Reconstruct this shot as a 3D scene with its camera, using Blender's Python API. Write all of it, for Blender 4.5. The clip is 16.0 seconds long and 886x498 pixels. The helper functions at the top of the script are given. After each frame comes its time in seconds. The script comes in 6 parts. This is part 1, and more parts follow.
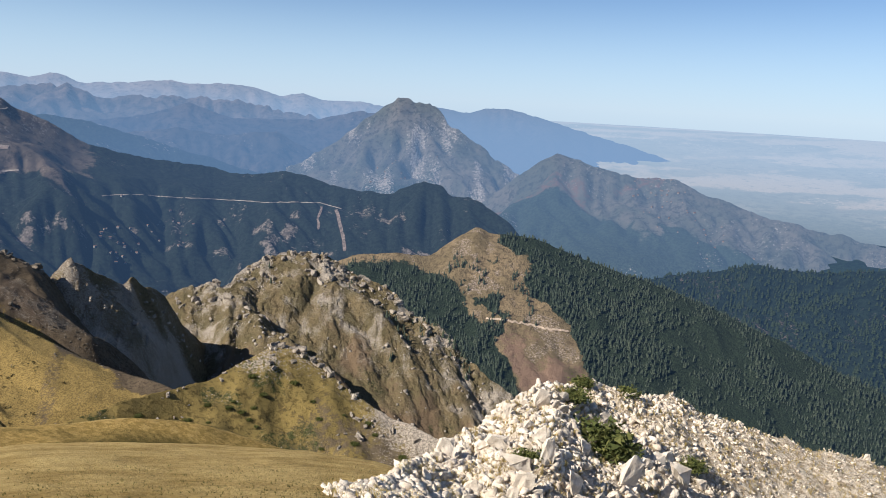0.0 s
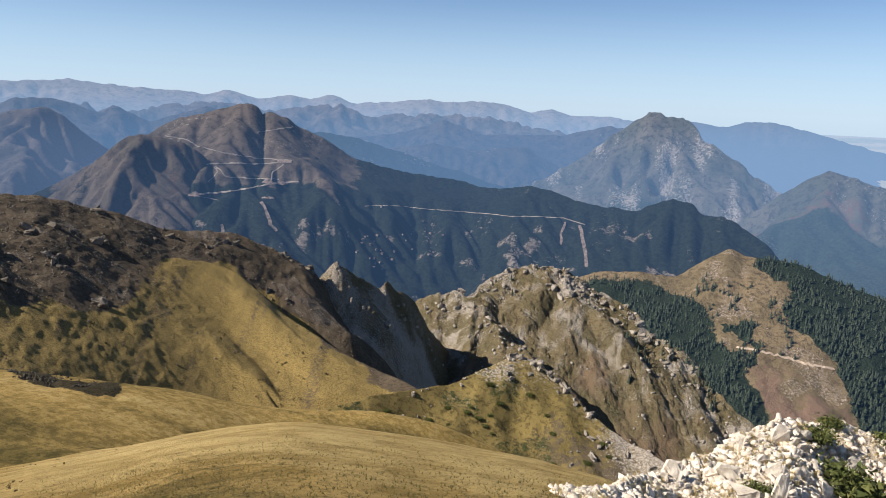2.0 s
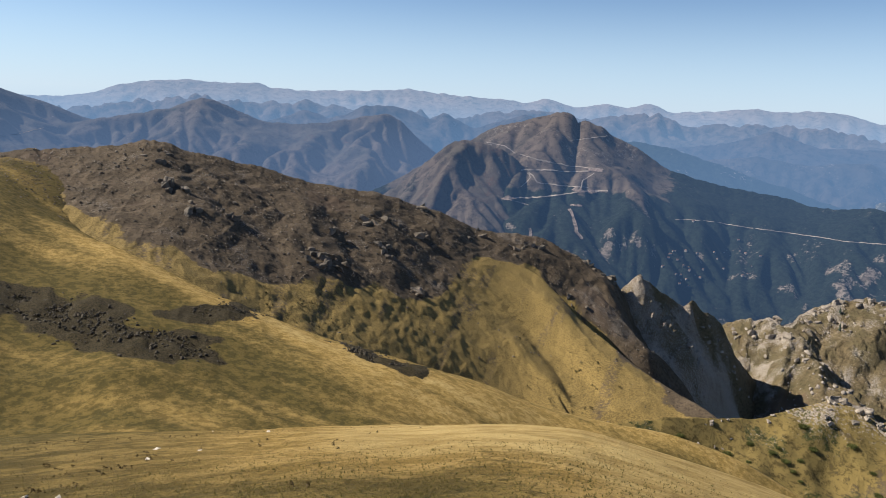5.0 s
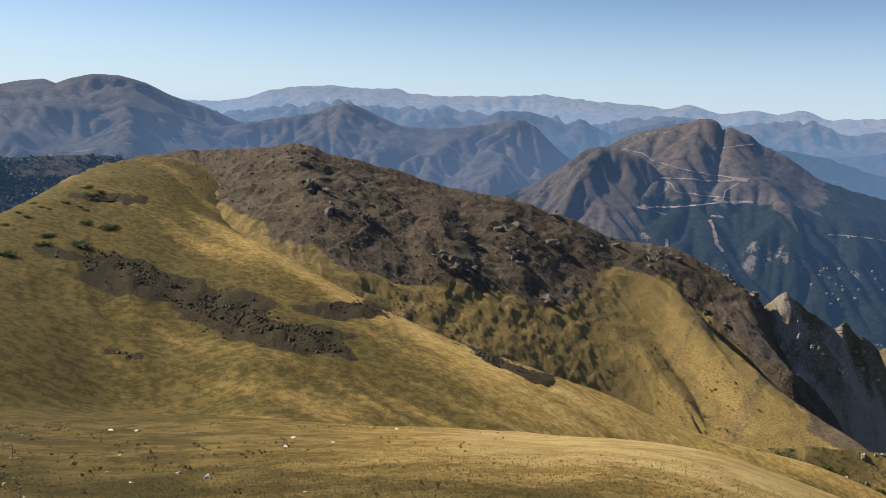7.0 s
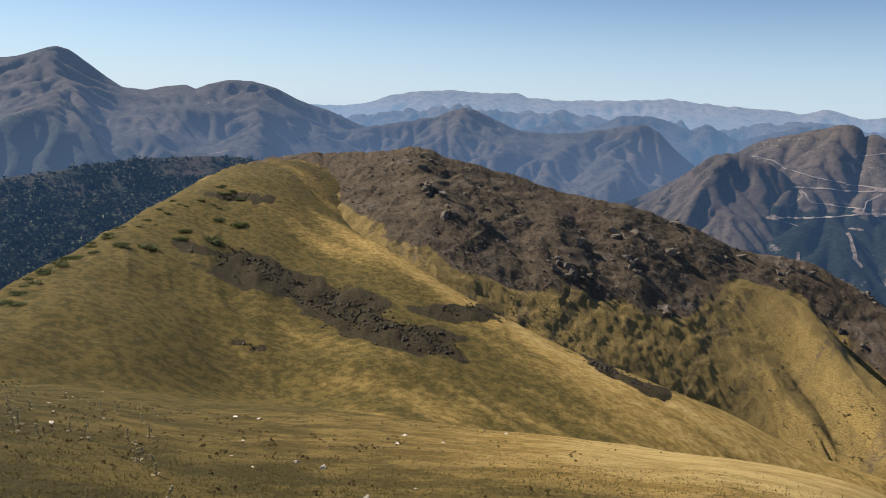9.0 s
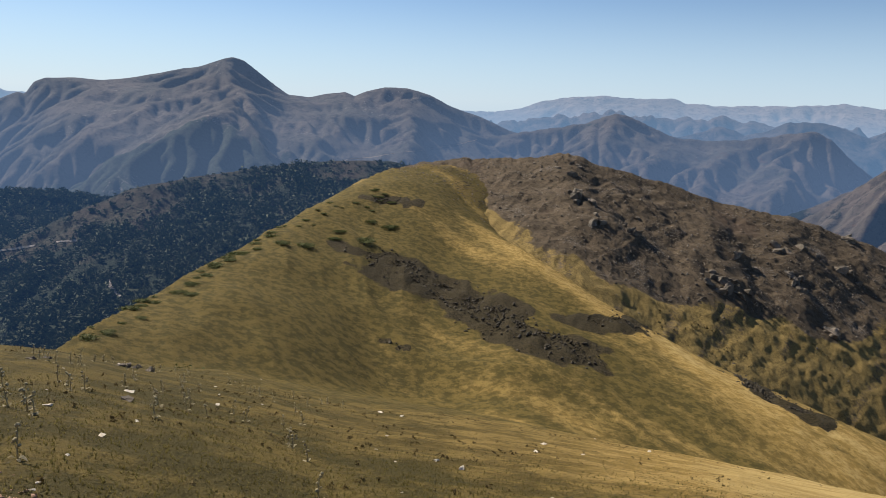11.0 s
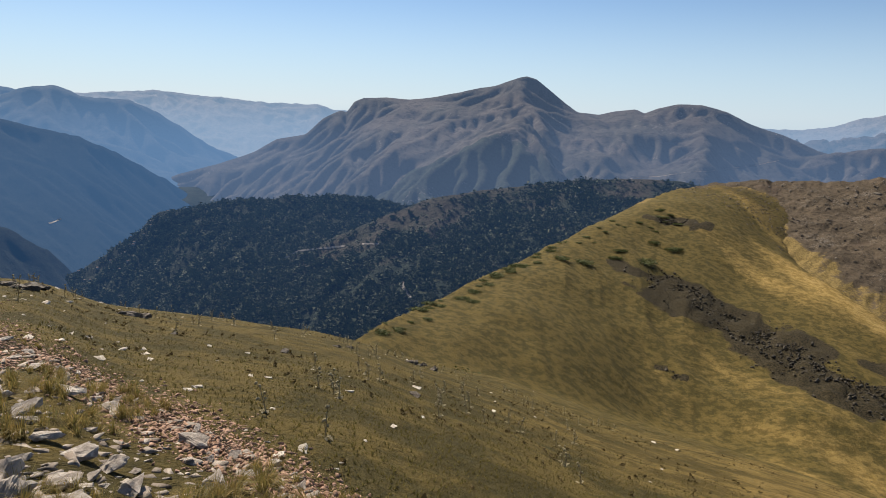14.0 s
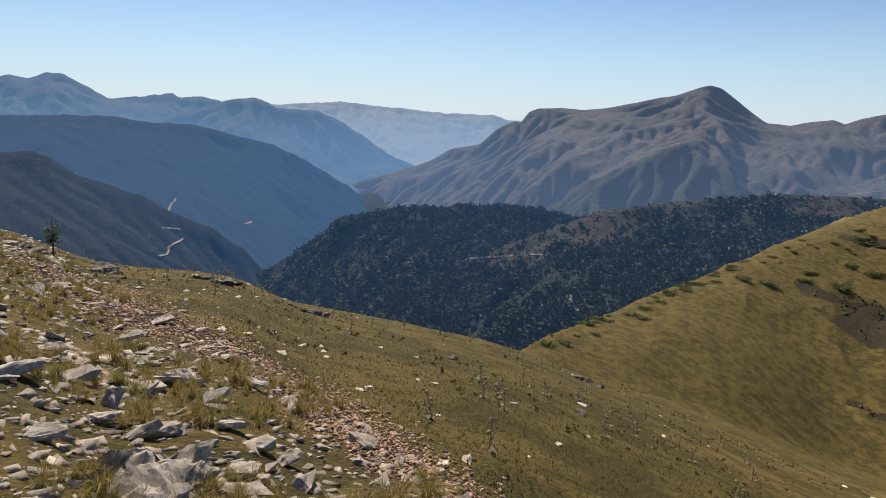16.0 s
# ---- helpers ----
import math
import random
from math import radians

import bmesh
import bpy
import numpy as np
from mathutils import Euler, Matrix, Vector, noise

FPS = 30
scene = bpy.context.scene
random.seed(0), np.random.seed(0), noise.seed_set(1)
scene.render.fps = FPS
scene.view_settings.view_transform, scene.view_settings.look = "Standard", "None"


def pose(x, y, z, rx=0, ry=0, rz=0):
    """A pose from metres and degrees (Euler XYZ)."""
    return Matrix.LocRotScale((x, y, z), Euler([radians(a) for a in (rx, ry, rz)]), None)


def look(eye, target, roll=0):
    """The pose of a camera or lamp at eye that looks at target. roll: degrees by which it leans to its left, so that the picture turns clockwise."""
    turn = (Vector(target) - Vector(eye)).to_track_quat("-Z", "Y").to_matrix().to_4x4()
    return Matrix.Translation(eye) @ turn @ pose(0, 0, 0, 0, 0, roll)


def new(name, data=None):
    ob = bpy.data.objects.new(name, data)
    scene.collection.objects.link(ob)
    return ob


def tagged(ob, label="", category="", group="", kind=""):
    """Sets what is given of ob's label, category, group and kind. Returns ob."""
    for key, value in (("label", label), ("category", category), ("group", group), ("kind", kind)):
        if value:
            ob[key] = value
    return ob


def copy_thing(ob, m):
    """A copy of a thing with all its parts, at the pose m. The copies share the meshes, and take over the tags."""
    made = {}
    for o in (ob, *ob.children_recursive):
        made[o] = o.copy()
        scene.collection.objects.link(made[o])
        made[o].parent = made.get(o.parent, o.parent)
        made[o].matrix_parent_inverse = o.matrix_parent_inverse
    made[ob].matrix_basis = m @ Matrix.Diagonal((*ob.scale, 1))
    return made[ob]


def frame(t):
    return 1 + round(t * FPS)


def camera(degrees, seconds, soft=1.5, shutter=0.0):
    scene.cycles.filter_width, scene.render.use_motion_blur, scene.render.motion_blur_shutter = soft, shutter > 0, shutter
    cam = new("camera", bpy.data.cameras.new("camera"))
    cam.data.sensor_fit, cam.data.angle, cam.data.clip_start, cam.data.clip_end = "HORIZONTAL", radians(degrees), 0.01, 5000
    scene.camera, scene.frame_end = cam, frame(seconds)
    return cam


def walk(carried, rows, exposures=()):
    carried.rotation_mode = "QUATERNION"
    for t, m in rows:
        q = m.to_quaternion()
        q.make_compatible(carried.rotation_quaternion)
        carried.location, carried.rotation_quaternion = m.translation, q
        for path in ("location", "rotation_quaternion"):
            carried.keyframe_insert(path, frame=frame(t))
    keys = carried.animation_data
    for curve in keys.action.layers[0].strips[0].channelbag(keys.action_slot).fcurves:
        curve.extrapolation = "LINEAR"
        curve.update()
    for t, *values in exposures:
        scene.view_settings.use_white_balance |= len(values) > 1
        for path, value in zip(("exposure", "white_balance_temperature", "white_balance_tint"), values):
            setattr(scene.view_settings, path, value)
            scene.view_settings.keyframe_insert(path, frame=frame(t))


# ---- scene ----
cam = camera(61.3, 16.0, soft=0.35)
EYE = 1.6
# seconds, offset of the eye in metres, rotation in degrees
PATH = [
    (0.0, -0.330, 1.482, -0.480, 78.69, -3.12, 0.62),
    (0.5, -0.426, 1.154, -0.360, 78.64, -3.18, 3.63),
    (1.0, -0.468, 0.709, -0.170, 78.60, -2.92, 7.16),
    (1.5, -0.254, 0.342, -0.073, 78.75, -2.33, 12.36),
    (2.0, -0.047, 0.211, -0.072, 79.00, -2.10, 19.18),
    (2.5, -0.087, 0.203, -0.027, 78.92, -2.39, 26.06),
    (3.0, -0.102, 0.175, -0.022, 78.68, -2.56, 31.52),
    (3.5, -0.036, 0.227, -0.068, 78.68, -2.33, 35.39),
    (4.0, -0.026, 0.227, -0.075, 78.71, -2.23, 37.77),
    (6.5, -0.097, 0.094, -0.034, 78.74, -2.52, 50.54),
    (7.0, -0.107, 0.099, -0.039, 78.73, -2.46, 52.84),
    (7.5, -0.113, 0.093, -0.047, 78.72, -2.42, 54.94),
    (8.0, -0.114, 0.079, -0.053, 78.72, -2.44, 57.10),
    (10.5, -0.007, 0.022, -0.011, 78.66, -2.27, 69.96),
    (11.0, 0.024, 0.006, 0.002, 78.69, -2.22, 73.08),
    (11.5, -0.007, 0.002, -0.007, 78.73, -2.21, 76.30),
    (12.0, -0.001, -0.001, -0.001, 78.74, -2.19, 79.59),
    (12.5, -0.060, -0.026, -0.023, 78.77, -2.21, 82.95),
    (13.0, -0.107, -0.058, -0.026, 78.83, -2.17, 86.39),
    (13.5, -0.136, -0.084, -0.020, 78.98, -2.16, 90.32),
    (14.0, -0.158, -0.114, -0.035, 79.19, -2.00, 94.58),
    (14.5, -0.192, -0.135, -0.035, 79.30, -2.03, 98.66),
    (15.0, -0.223, -0.148, -0.039, 79.40, -1.95, 102.15),
    (15.5, -0.252, -0.159, -0.042, 79.47, -1.99, 105.01),
    (16.0, -0.280, -0.174, -0.046, 79.52, -1.92, 107.66),
]
walk(cam, [(t, pose(x, y, EYE + z, rx, ry, rz)) for t, x, y, z, rx, ry, rz in PATH], [(0.0, 0.80, 5700, 10), (4.0, 0.88, 5800, 10), (8.0, 0.82, 5950, 10), (11.0, 0.78, 6000, 10), (16.0, 0.75, 6150, 10)])

# ---- light: one afternoon sun and a clear sky ----
SUN_AZ, SUN_EL = -121.0, 38.5        # clockwise from +y, and above the horizon
world = bpy.data.worlds.new("sky")
scene.world = world
world.use_nodes = True
wn = world.node_tree.nodes
sky = wn.new("ShaderNodeTexSky")
sky.sky_type = "NISHITA"
sky.sun_disc = False
sky.sun_elevation = radians(SUN_EL)
sky.sun_rotation = radians(SUN_AZ)
sky.altitude = 1900
sky.air_density, sky.dust_density, sky.ozone_density = 1.0, 0.3, 3.5
veil = wn.new("ShaderNodeMix")          # thin pale haze over the whole sky
veil.data_type = "RGBA"
geo = wn.new("ShaderNodeTexCoord")
sep = wn.new("ShaderNodeSeparateXYZ")
low = wn.new("ShaderNodeMapRange")
low.interpolation_type = "SMOOTHERSTEP"
low.inputs[1].default_value, low.inputs[2].default_value = -0.03, 0.19
low.inputs[3].default_value, low.inputs[4].default_value = 0.70, 0.04
world.node_tree.links.new(geo.outputs["Generated"], sep.inputs[0])
world.node_tree.links.new(sep.outputs[2], low.inputs[0])
world.node_tree.links.new(low.outputs[0], veil.inputs[0])
veil.inputs[7].default_value = (7.0, 8.3, 9.3, 1)
world.node_tree.links.new(sky.outputs[0], veil.inputs[6])
world.node_tree.links.new(veil.outputs[2], wn["Background"].inputs[0])
wn["Background"].inputs[1].default_value = 0.052
sun = new("sun", bpy.data.lights.new("sun", "SUN"))
sun.data.energy, sun.data.angle, sun.data.color = 5.0, radians(0.53), (1.0, 0.86, 0.67)
sa, se = radians(SUN_AZ), radians(SUN_EL)
sun.matrix_world = look((math.sin(sa) * 50, math.cos(sa) * 50, 60), (math.sin(sa) * 50 - math.sin(sa) * math.cos(se), math.cos(sa) * 50 - math.cos(sa) * math.cos(se), 60 - math.sin(se)))

# ---- numbers: noise and profiles ----
rng = np.random.default_rng(7)


def lattice(ix, iy, seed):
    h = (ix.astype(np.int64) * 374761393 + iy.astype(np.int64) * 668265263 + seed * 974634777) & 0x7FFFFFFF
    h = ((h ^ (h >> 13)) * 1274126177) & 0x7FFFFFFF
    h = ((h ^ (h >> 16)) * 1103515245 + 12345) & 0x7FFFFFFF
    return ((h >> 7) & 0xFFFF) / 65535.0


def vnoise(x, y, seed=0):
    ix, iy = np.floor(x), np.floor(y)
    fx, fy = x - ix, y - iy
    fx, fy = fx * fx * fx * (fx * (fx * 6 - 15) + 10), fy * fy * fy * (fy * (fy * 6 - 15) + 10)
    a, b = lattice(ix, iy, seed), lattice(ix + 1, iy, seed)
    c, d = lattice(ix, iy + 1, seed), lattice(ix + 1, iy + 1, seed)
    return (a + (b - a) * fx) * (1 - fy) + (c + (d - c) * fx) * fy


def fbm(x, y, octaves=4, seed=0, gain=0.5):
    """Noise of several octaves, about -1 to 1."""
    s, w, n = 0.0, 1.0, 0.0
    for k in range(octaves):
        s = s + w * (2 * vnoise(x * 2 ** k + 17.3 * k, y * 2 ** k - 9.1 * k, seed + k) - 1)
        n += w
        w *= gain
    return s / n * 1.6


def ridged(x, y, octaves=4, seed=0, gain=0.5):
    """Sharp-crested noise, 0 in the gullies to 1 on the ribs."""
    s, w, n = 0.0, 1.0, 0.0
    for k in range(octaves):
        s = s + w * (1 - np.abs(2 * vnoise(x * 2 ** k + 5.7 * k, y * 2 ** k + 3.3 * k, seed + k) - 1)) ** 2
        n += w
        w *= gain
    return s / n


def smooth(e0, e1, x):
    t = np.clip((x - e0) / (e1 - e0), 0, 1)
    return t * t * (3 - 2 * t)


def prof(points, column=1):
    """A smooth curve through (azimuth, value, ...) rows."""
    p = sorted(points)
    xs = np.array([q[0] for q in p], float)
    ys = np.array([q[column] for q in p], float)
    h = np.diff(xs)
    s = np.diff(ys) / h
    m = np.zeros(len(xs))
    m[0], m[-1] = s[0], s[-1]
    for i in range(1, len(xs) - 1):
        if s[i - 1] * s[i] > 0:
            m[i] = 2 * s[i - 1] * s[i] / (s[i - 1] + s[i])

    def value(x):
        x = np.clip(np.asarray(x, float), xs[0], xs[-1])
        i = np.clip(np.searchsorted(xs, x, side="right") - 1, 0, len(h) - 1)
        t = (x - xs[i]) / h[i]
        return ((2 * t ** 3 - 3 * t * t + 1) * ys[i] + (t ** 3 - 2 * t * t + t) * h[i] * m[i]
                + (-2 * t ** 3 + 3 * t * t) * ys[i + 1] + (t ** 3 - t * t) * h[i] * m[i + 1])
    return value


def tand(a):
    return np.tan(np.radians(a))


def smax(a, b, k):
    d = (a - b) / k
    return np.maximum(a, b) + k * np.log1p(np.exp(-np.abs(d))) - 0.0


# ---- materials ----
def nodes_of(name):
    m = bpy.data.materials.new(name)
    m.use_nodes = True
    nt = m.node_tree
    return m, nt, nt.nodes["Principled BSDF"], nt.nodes["Material Output"]


def mix(nt, fac, a, b):
    n = nt.nodes.new("ShaderNodeMix")
    n.data_type = "RGBA"
    for sock, val in ((n.inputs[0], fac), (n.inputs[6], a), (n.inputs[7], b)):
        if isinstance(val, bpy.types.NodeSocket):
            nt.links.new(val, sock)
        else:
            sock.default_value = (*val, 1) if isinstance(val, tuple) else val
    return n.outputs[2]


def maths(nt, op, a, b=0.0, clamp=False):
    n = nt.nodes.new("ShaderNodeMath")
    n.operation, n.use_clamp = op, clamp
    for sock, val in ((n.inputs[0], a), (n.inputs[1], b)):
        if isinstance(val, bpy.types.NodeSocket):
            nt.links.new(val, sock)
        else:
            sock.default_value = val
    return n.outputs[0]


def ramp(nt, val, lo, hi):
    n = nt.nodes.new("ShaderNodeMapRange")
    n.interpolation_type = "SMOOTHSTEP"
    nt.links.new(val, n.inputs[0])
    n.inputs[1].default_value, n.inputs[2].default_value = lo, hi
    return n.outputs[0]


def noise_node(nt, scale, detail=4.0, rough=0.55, stretch=None, voronoi=False):
    co = nt.nodes.new("ShaderNodeTexCoord").outputs["Object"]
    if stretch:
        mp = nt.nodes.new("ShaderNodeMapping")
        mp.inputs["Scale"].default_value = stretch
        nt.links.new(co, mp.inputs[0])
        co = mp.outputs[0]
    n = nt.nodes.new("ShaderNodeTexVoronoi" if voronoi else "ShaderNodeTexNoise")
    n.inputs["Scale"].default_value = scale
    if not voronoi:
        n.inputs["Detail"].default_value, n.inputs["Roughness"].default_value = detail, rough
    nt.links.new(co, n.inputs["Vector"])
    return n.outputs[0]


def bump(nt, bsdf, height, strength, distance):
    b = nt.nodes.new("ShaderNodeBump")
    b.inputs["Strength"].default_value, b.inputs["Distance"].default_value = strength, distance
    nt.links.new(height, b.inputs["Height"])
    nt.links.new(b.outputs[0], bsdf.inputs["Normal"])


HAZE_TINT = (0.062, 0.12, 0.22)


def haze_glow(nt, bsdf, out, reach, start, glow=1.0, tint=HAZE_TINT, low=1.6):
    """Backdrop haze painted as emission: an air tint mixed over surfaces, more with distance."""
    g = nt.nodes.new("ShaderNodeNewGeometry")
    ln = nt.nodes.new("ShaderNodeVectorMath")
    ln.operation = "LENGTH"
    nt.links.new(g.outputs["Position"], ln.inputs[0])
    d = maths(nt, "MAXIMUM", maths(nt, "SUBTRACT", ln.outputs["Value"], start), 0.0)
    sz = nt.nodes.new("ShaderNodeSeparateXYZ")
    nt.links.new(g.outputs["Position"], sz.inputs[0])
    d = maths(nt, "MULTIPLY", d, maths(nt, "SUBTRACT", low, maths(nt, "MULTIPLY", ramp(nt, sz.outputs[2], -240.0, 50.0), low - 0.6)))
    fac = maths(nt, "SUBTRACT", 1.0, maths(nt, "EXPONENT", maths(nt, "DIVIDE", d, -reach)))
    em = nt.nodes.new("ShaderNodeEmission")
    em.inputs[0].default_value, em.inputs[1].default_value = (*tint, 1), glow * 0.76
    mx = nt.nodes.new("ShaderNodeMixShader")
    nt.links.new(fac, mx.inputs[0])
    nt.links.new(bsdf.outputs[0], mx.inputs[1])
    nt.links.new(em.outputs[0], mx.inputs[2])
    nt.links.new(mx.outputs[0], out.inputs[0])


def land(name, base, alt, veg, rock, scale, bump_m, air=None, soil=(0.16, 0.09, 0.06)):
    """Land seen at a distance: base and alt mottled; the cover mask brings veg (x), rock (y) and soil (z)."""
    m, nt, bsdf, out = nodes_of(name)
    at = nt.nodes.new("ShaderNodeAttribute")
    at.attribute_name = "cover"
    sp = nt.nodes.new("ShaderNodeSeparateColor")
    nt.links.new(at.outputs["Color"], sp.inputs[0])
    big = noise_node(nt, 0.35 * scale, 5, 0.6)
    fine = noise_node(nt, 3.0 * scale, 8, 0.75)
    col = mix(nt, ramp(nt, big, 0.38, 0.62), base, alt)
    col = mix(nt, maths(nt, "MULTIPLY", ramp(nt, fine, 0.47, 0.60), 0.75), col, tuple(c * 0.35 for c in base))

    def masked(channel):
        v = maths(nt, "ADD", channel, maths(nt, "MULTIPLY", maths(nt, "SUBTRACT", fine, 0.5), 1.3))
        return ramp(nt, v, 0.36, 0.64)
    col = mix(nt, masked(sp.outputs[2]), col, soil)
    vg = mix(nt, ramp(nt, noise_node(nt, 8 * scale, 5, 0.7), 0.4, 0.6), tuple(c * 0.5 for c in veg), veg)
    col = mix(nt, masked(sp.outputs[0]), col, vg)
    rk = mix(nt, ramp(nt, noise_node(nt, 9 * scale, 6, 0.8), 0.38, 0.62), tuple(c * 0.36 for c in rock), rock)
    fleck = maths(nt, "ADD", sp.outputs[1], maths(nt, "MULTIPLY", maths(nt, "SUBTRACT", noise_node(nt, 7.0 * scale, 6, 0.75), 0.5), 1.7))
    col = mix(nt, ramp(nt, fleck, 0.45, 0.62), col, rk)
    nt.links.new(col, bsdf.inputs["Base Color"])
    bsdf.inputs["Roughness"].default_value = 0.95
    bsdf.inputs["Specular IOR Level"].default_value = 0.15
    bump(nt, bsdf, fine, 1.0, bump_m * 1.5)
    # air lays the painted haze glow over the land
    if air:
        haze_glow(nt, bsdf, out, *air)
    return m


# ---- meshes from numbers ----
def grid_mesh(name, X, Y, Z, material, cover=None):
    n, k = X.shape
    v = np.stack([X, Y, Z], -1).reshape(-1, 3)
    i = np.arange(n * k).reshape(n, k)
    q = np.stack([i[:-1, :-1], i[1:, :-1], i[1:, 1:], i[:-1, 1:]], -1).reshape(-1, 4)
    me = bpy.data.meshes.new(name)
    me.vertices.add(len(v))
    me.vertices.foreach_set("co", v.astype(np.float32).ravel())
    me.loops.add(q.size)
    me.loops.foreach_set("vertex_index", q.astype(np.int32).ravel())
    me.polygons.add(len(q))
    me.polygons.foreach_set("loop_start", np.arange(0, q.size, 4, dtype=np.int32))
    me.polygons.foreach_set("use_smooth", np.ones(len(q), dtype=bool))
    me.update(calc_edges=True)
    if cover is not None:
        at = me.color_attributes.new("cover", "FLOAT_COLOR", "POINT")
        c = np.ones((n * k, 4), np.float32)
        for j in range(3):
            c[:, j] = np.broadcast_to(cover[j], (n, k)).ravel()
        at.data.foreach_set("color", c.ravel())
    me.materials.append(material)
    return new(name, me)


def water_cut(z0, rounds=55, strength=0.28):
    """How deep streams have cut into the surface z0 (rows: along the crest, columns: down the side)."""
    n, k = z0.shape
    z, own = z0.copy(), np.arange(n * k).reshape(n, k)
    area = np.ones(n * k)
    steps = [(i, j) for i in (-1, 0, 1) for j in (-1, 0, 1) if i or j]
    for _ in range(rounds):
        big = np.pad(z, 1, constant_values=1e9)
        best, to = np.zeros((n, k)), own.copy()
        for i, j in steps:
            nb = big[1 + i:n + 1 + i, 1 + j:k + 1 + j]
            drop = (z - nb) / math.hypot(i, j)
            m = drop > best
            best = np.where(m, drop, best)
            to = np.where(m, own + i * k + j, to)
        t = to.ravel()
        moves = (t != own.ravel()).astype(float)
        for _ in range(9):
            area = 1.0 + np.bincount(t, area * moves, n * k)
        f = strength * np.maximum(np.sqrt(area) - 2.3, 0).reshape(n, k)
        f[:, -1] = 0
        z = (z + f * z.ravel()[t].reshape(n, k)) / (1 + f)
        e = np.pad(z, 1, mode="edge")
        z[:, :-1] += 0.07 * (e[2:, 1:-1] + e[:-2, 1:-1] + e[1:-1, 2:] + e[1:-1, :-2] - 4 * z)[:, :-1]
    return np.maximum(z0 - z, 0)


class Slope:
    """A hill or mountain side: a crest given by (azimuth, elevation, distance), and a side that falls towards the eye."""

    def __init__(self, crest, depth, fall, back=120.0, back_fall=0.7, rib=0.0, rib_width=60.0, jag=0.0, jag_width=20.0, seed=0, bend=1.0, lumps=0.0, first=0.0, cliff=0.0, cliff_at=None, soften=5.0, flute=0.0, sharp=0.0, spurs=(), erode=None, over=None, grain=0.0):
        self.over, self.grain = over, grain
        self.curve, self.r, self.sharp = prof(crest, 1), prof(crest, 2), sharp
        self.ca, self.ce = [c[0] for c in sorted(crest)], [c[1] for c in sorted(crest)]
        self.a0, self.a1 = min(c[0] for c in crest), max(c[0] for c in crest)
        self.depth, self.fall, self.back, self.back_fall = depth, fall, back, back_fall
        self.rib, self.rib_width, self.jag, self.jag_width = rib, rib_width, jag, jag_width
        self.seed, self.bend, self.lumps, self.first, self.cliff, self.cliff_at = seed, bend, lumps, first, cliff, cliff_at
        self.rm = float(np.mean([c[2] for c in crest]))
        self.ga = np.linspace(self.a0, self.a1, 400)
        raw = self.r(self.ga) * tand(self.el(self.ga))
        w = np.exp(-0.5 * ((self.ga[:, None] - self.ga[None]) / soften) ** 2)
        self.gz = (w @ raw) / w.sum(1)
        self.soften, self.flute = soften, flute
        self.lines, self.cut = [], None
        # side ridges: (azimuth, elevation, lift) along each, and how wide they are to the left and to the right
        for pts, left, right in spurs:
            line = []
            for a, el, lift in pts:
                d = np.linspace(0, depth, 600)
                x, y, z = self.base(np.full(600, float(a)), d)
                e = np.degrees(np.arctan2(z + lift - EYE, np.hypot(x, y)))
                line.append((math.radians(a) * self.rm, d[int(np.argmin(np.abs(e - el)))], lift))
            self.lines.append((line, left, right))
        if erode:
            cell, deep = erode
            nu, nf = int(math.radians(self.a1 - self.a0) * self.rm / cell) + 2, int(depth / cell) + 2
            self.cell, u0 = cell, math.radians(self.a0) * self.rm
            uu, ff = np.meshgrid(u0 + cell * np.arange(nu), cell * np.arange(nf), indexing="ij")
            x, y, z = self.base(np.degrees(uu / self.rm), ff)
            z = z + self.side_ridges(uu, ff) + 1.5 * deep * fbm(uu / (34 * cell), ff / (34 * cell), 3, seed + 3, 0.55)
            c = water_cut(z)
            for _ in range(1):
                e = np.pad(c, 1, mode="edge")
                c = 0.5 * c + 0.125 * (e[2:, 1:-1] + e[:-2, 1:-1] + e[1:-1, 2:] + e[1:-1, :-2])
            self.cut = np.minimum(c * deep / np.percentile(c, 93), 1.5 * deep)

    def el(self, A):
        return self.curve(A) if not self.sharp else self.curve(A) * (1 - self.sharp) + np.interp(A, self.ca, self.ce) * self.sharp

    def base(self, A, d):
        """The plain side, before any relief."""
        rc = self.r(A)
        u = np.radians(A) * self.rm
        r = np.maximum(rc - d, 5.0)
        jag = self.jag * fbm(u / self.jag_width, 0 * u + self.seed, 4, self.seed, 0.6)
        f = np.maximum(d, 0)
        own, broad = rc * tand(self.el(A)), np.interp(A, self.ga, self.gz)
        reach = np.radians(self.soften) * self.rm
        zc = EYE + own + np.minimum(broad - own, 0.35 * f) * smooth(0, reach * 1.5, f) + jag * np.exp(-np.abs(d) / (self.jag_width * 2 + 1e-6))
        z = zc - self.fall * self.depth * (f / self.depth) ** self.bend - self.back_fall * np.maximum(-d, 0)
        return r * np.sin(np.radians(A)), r * np.cos(np.radians(A)), z

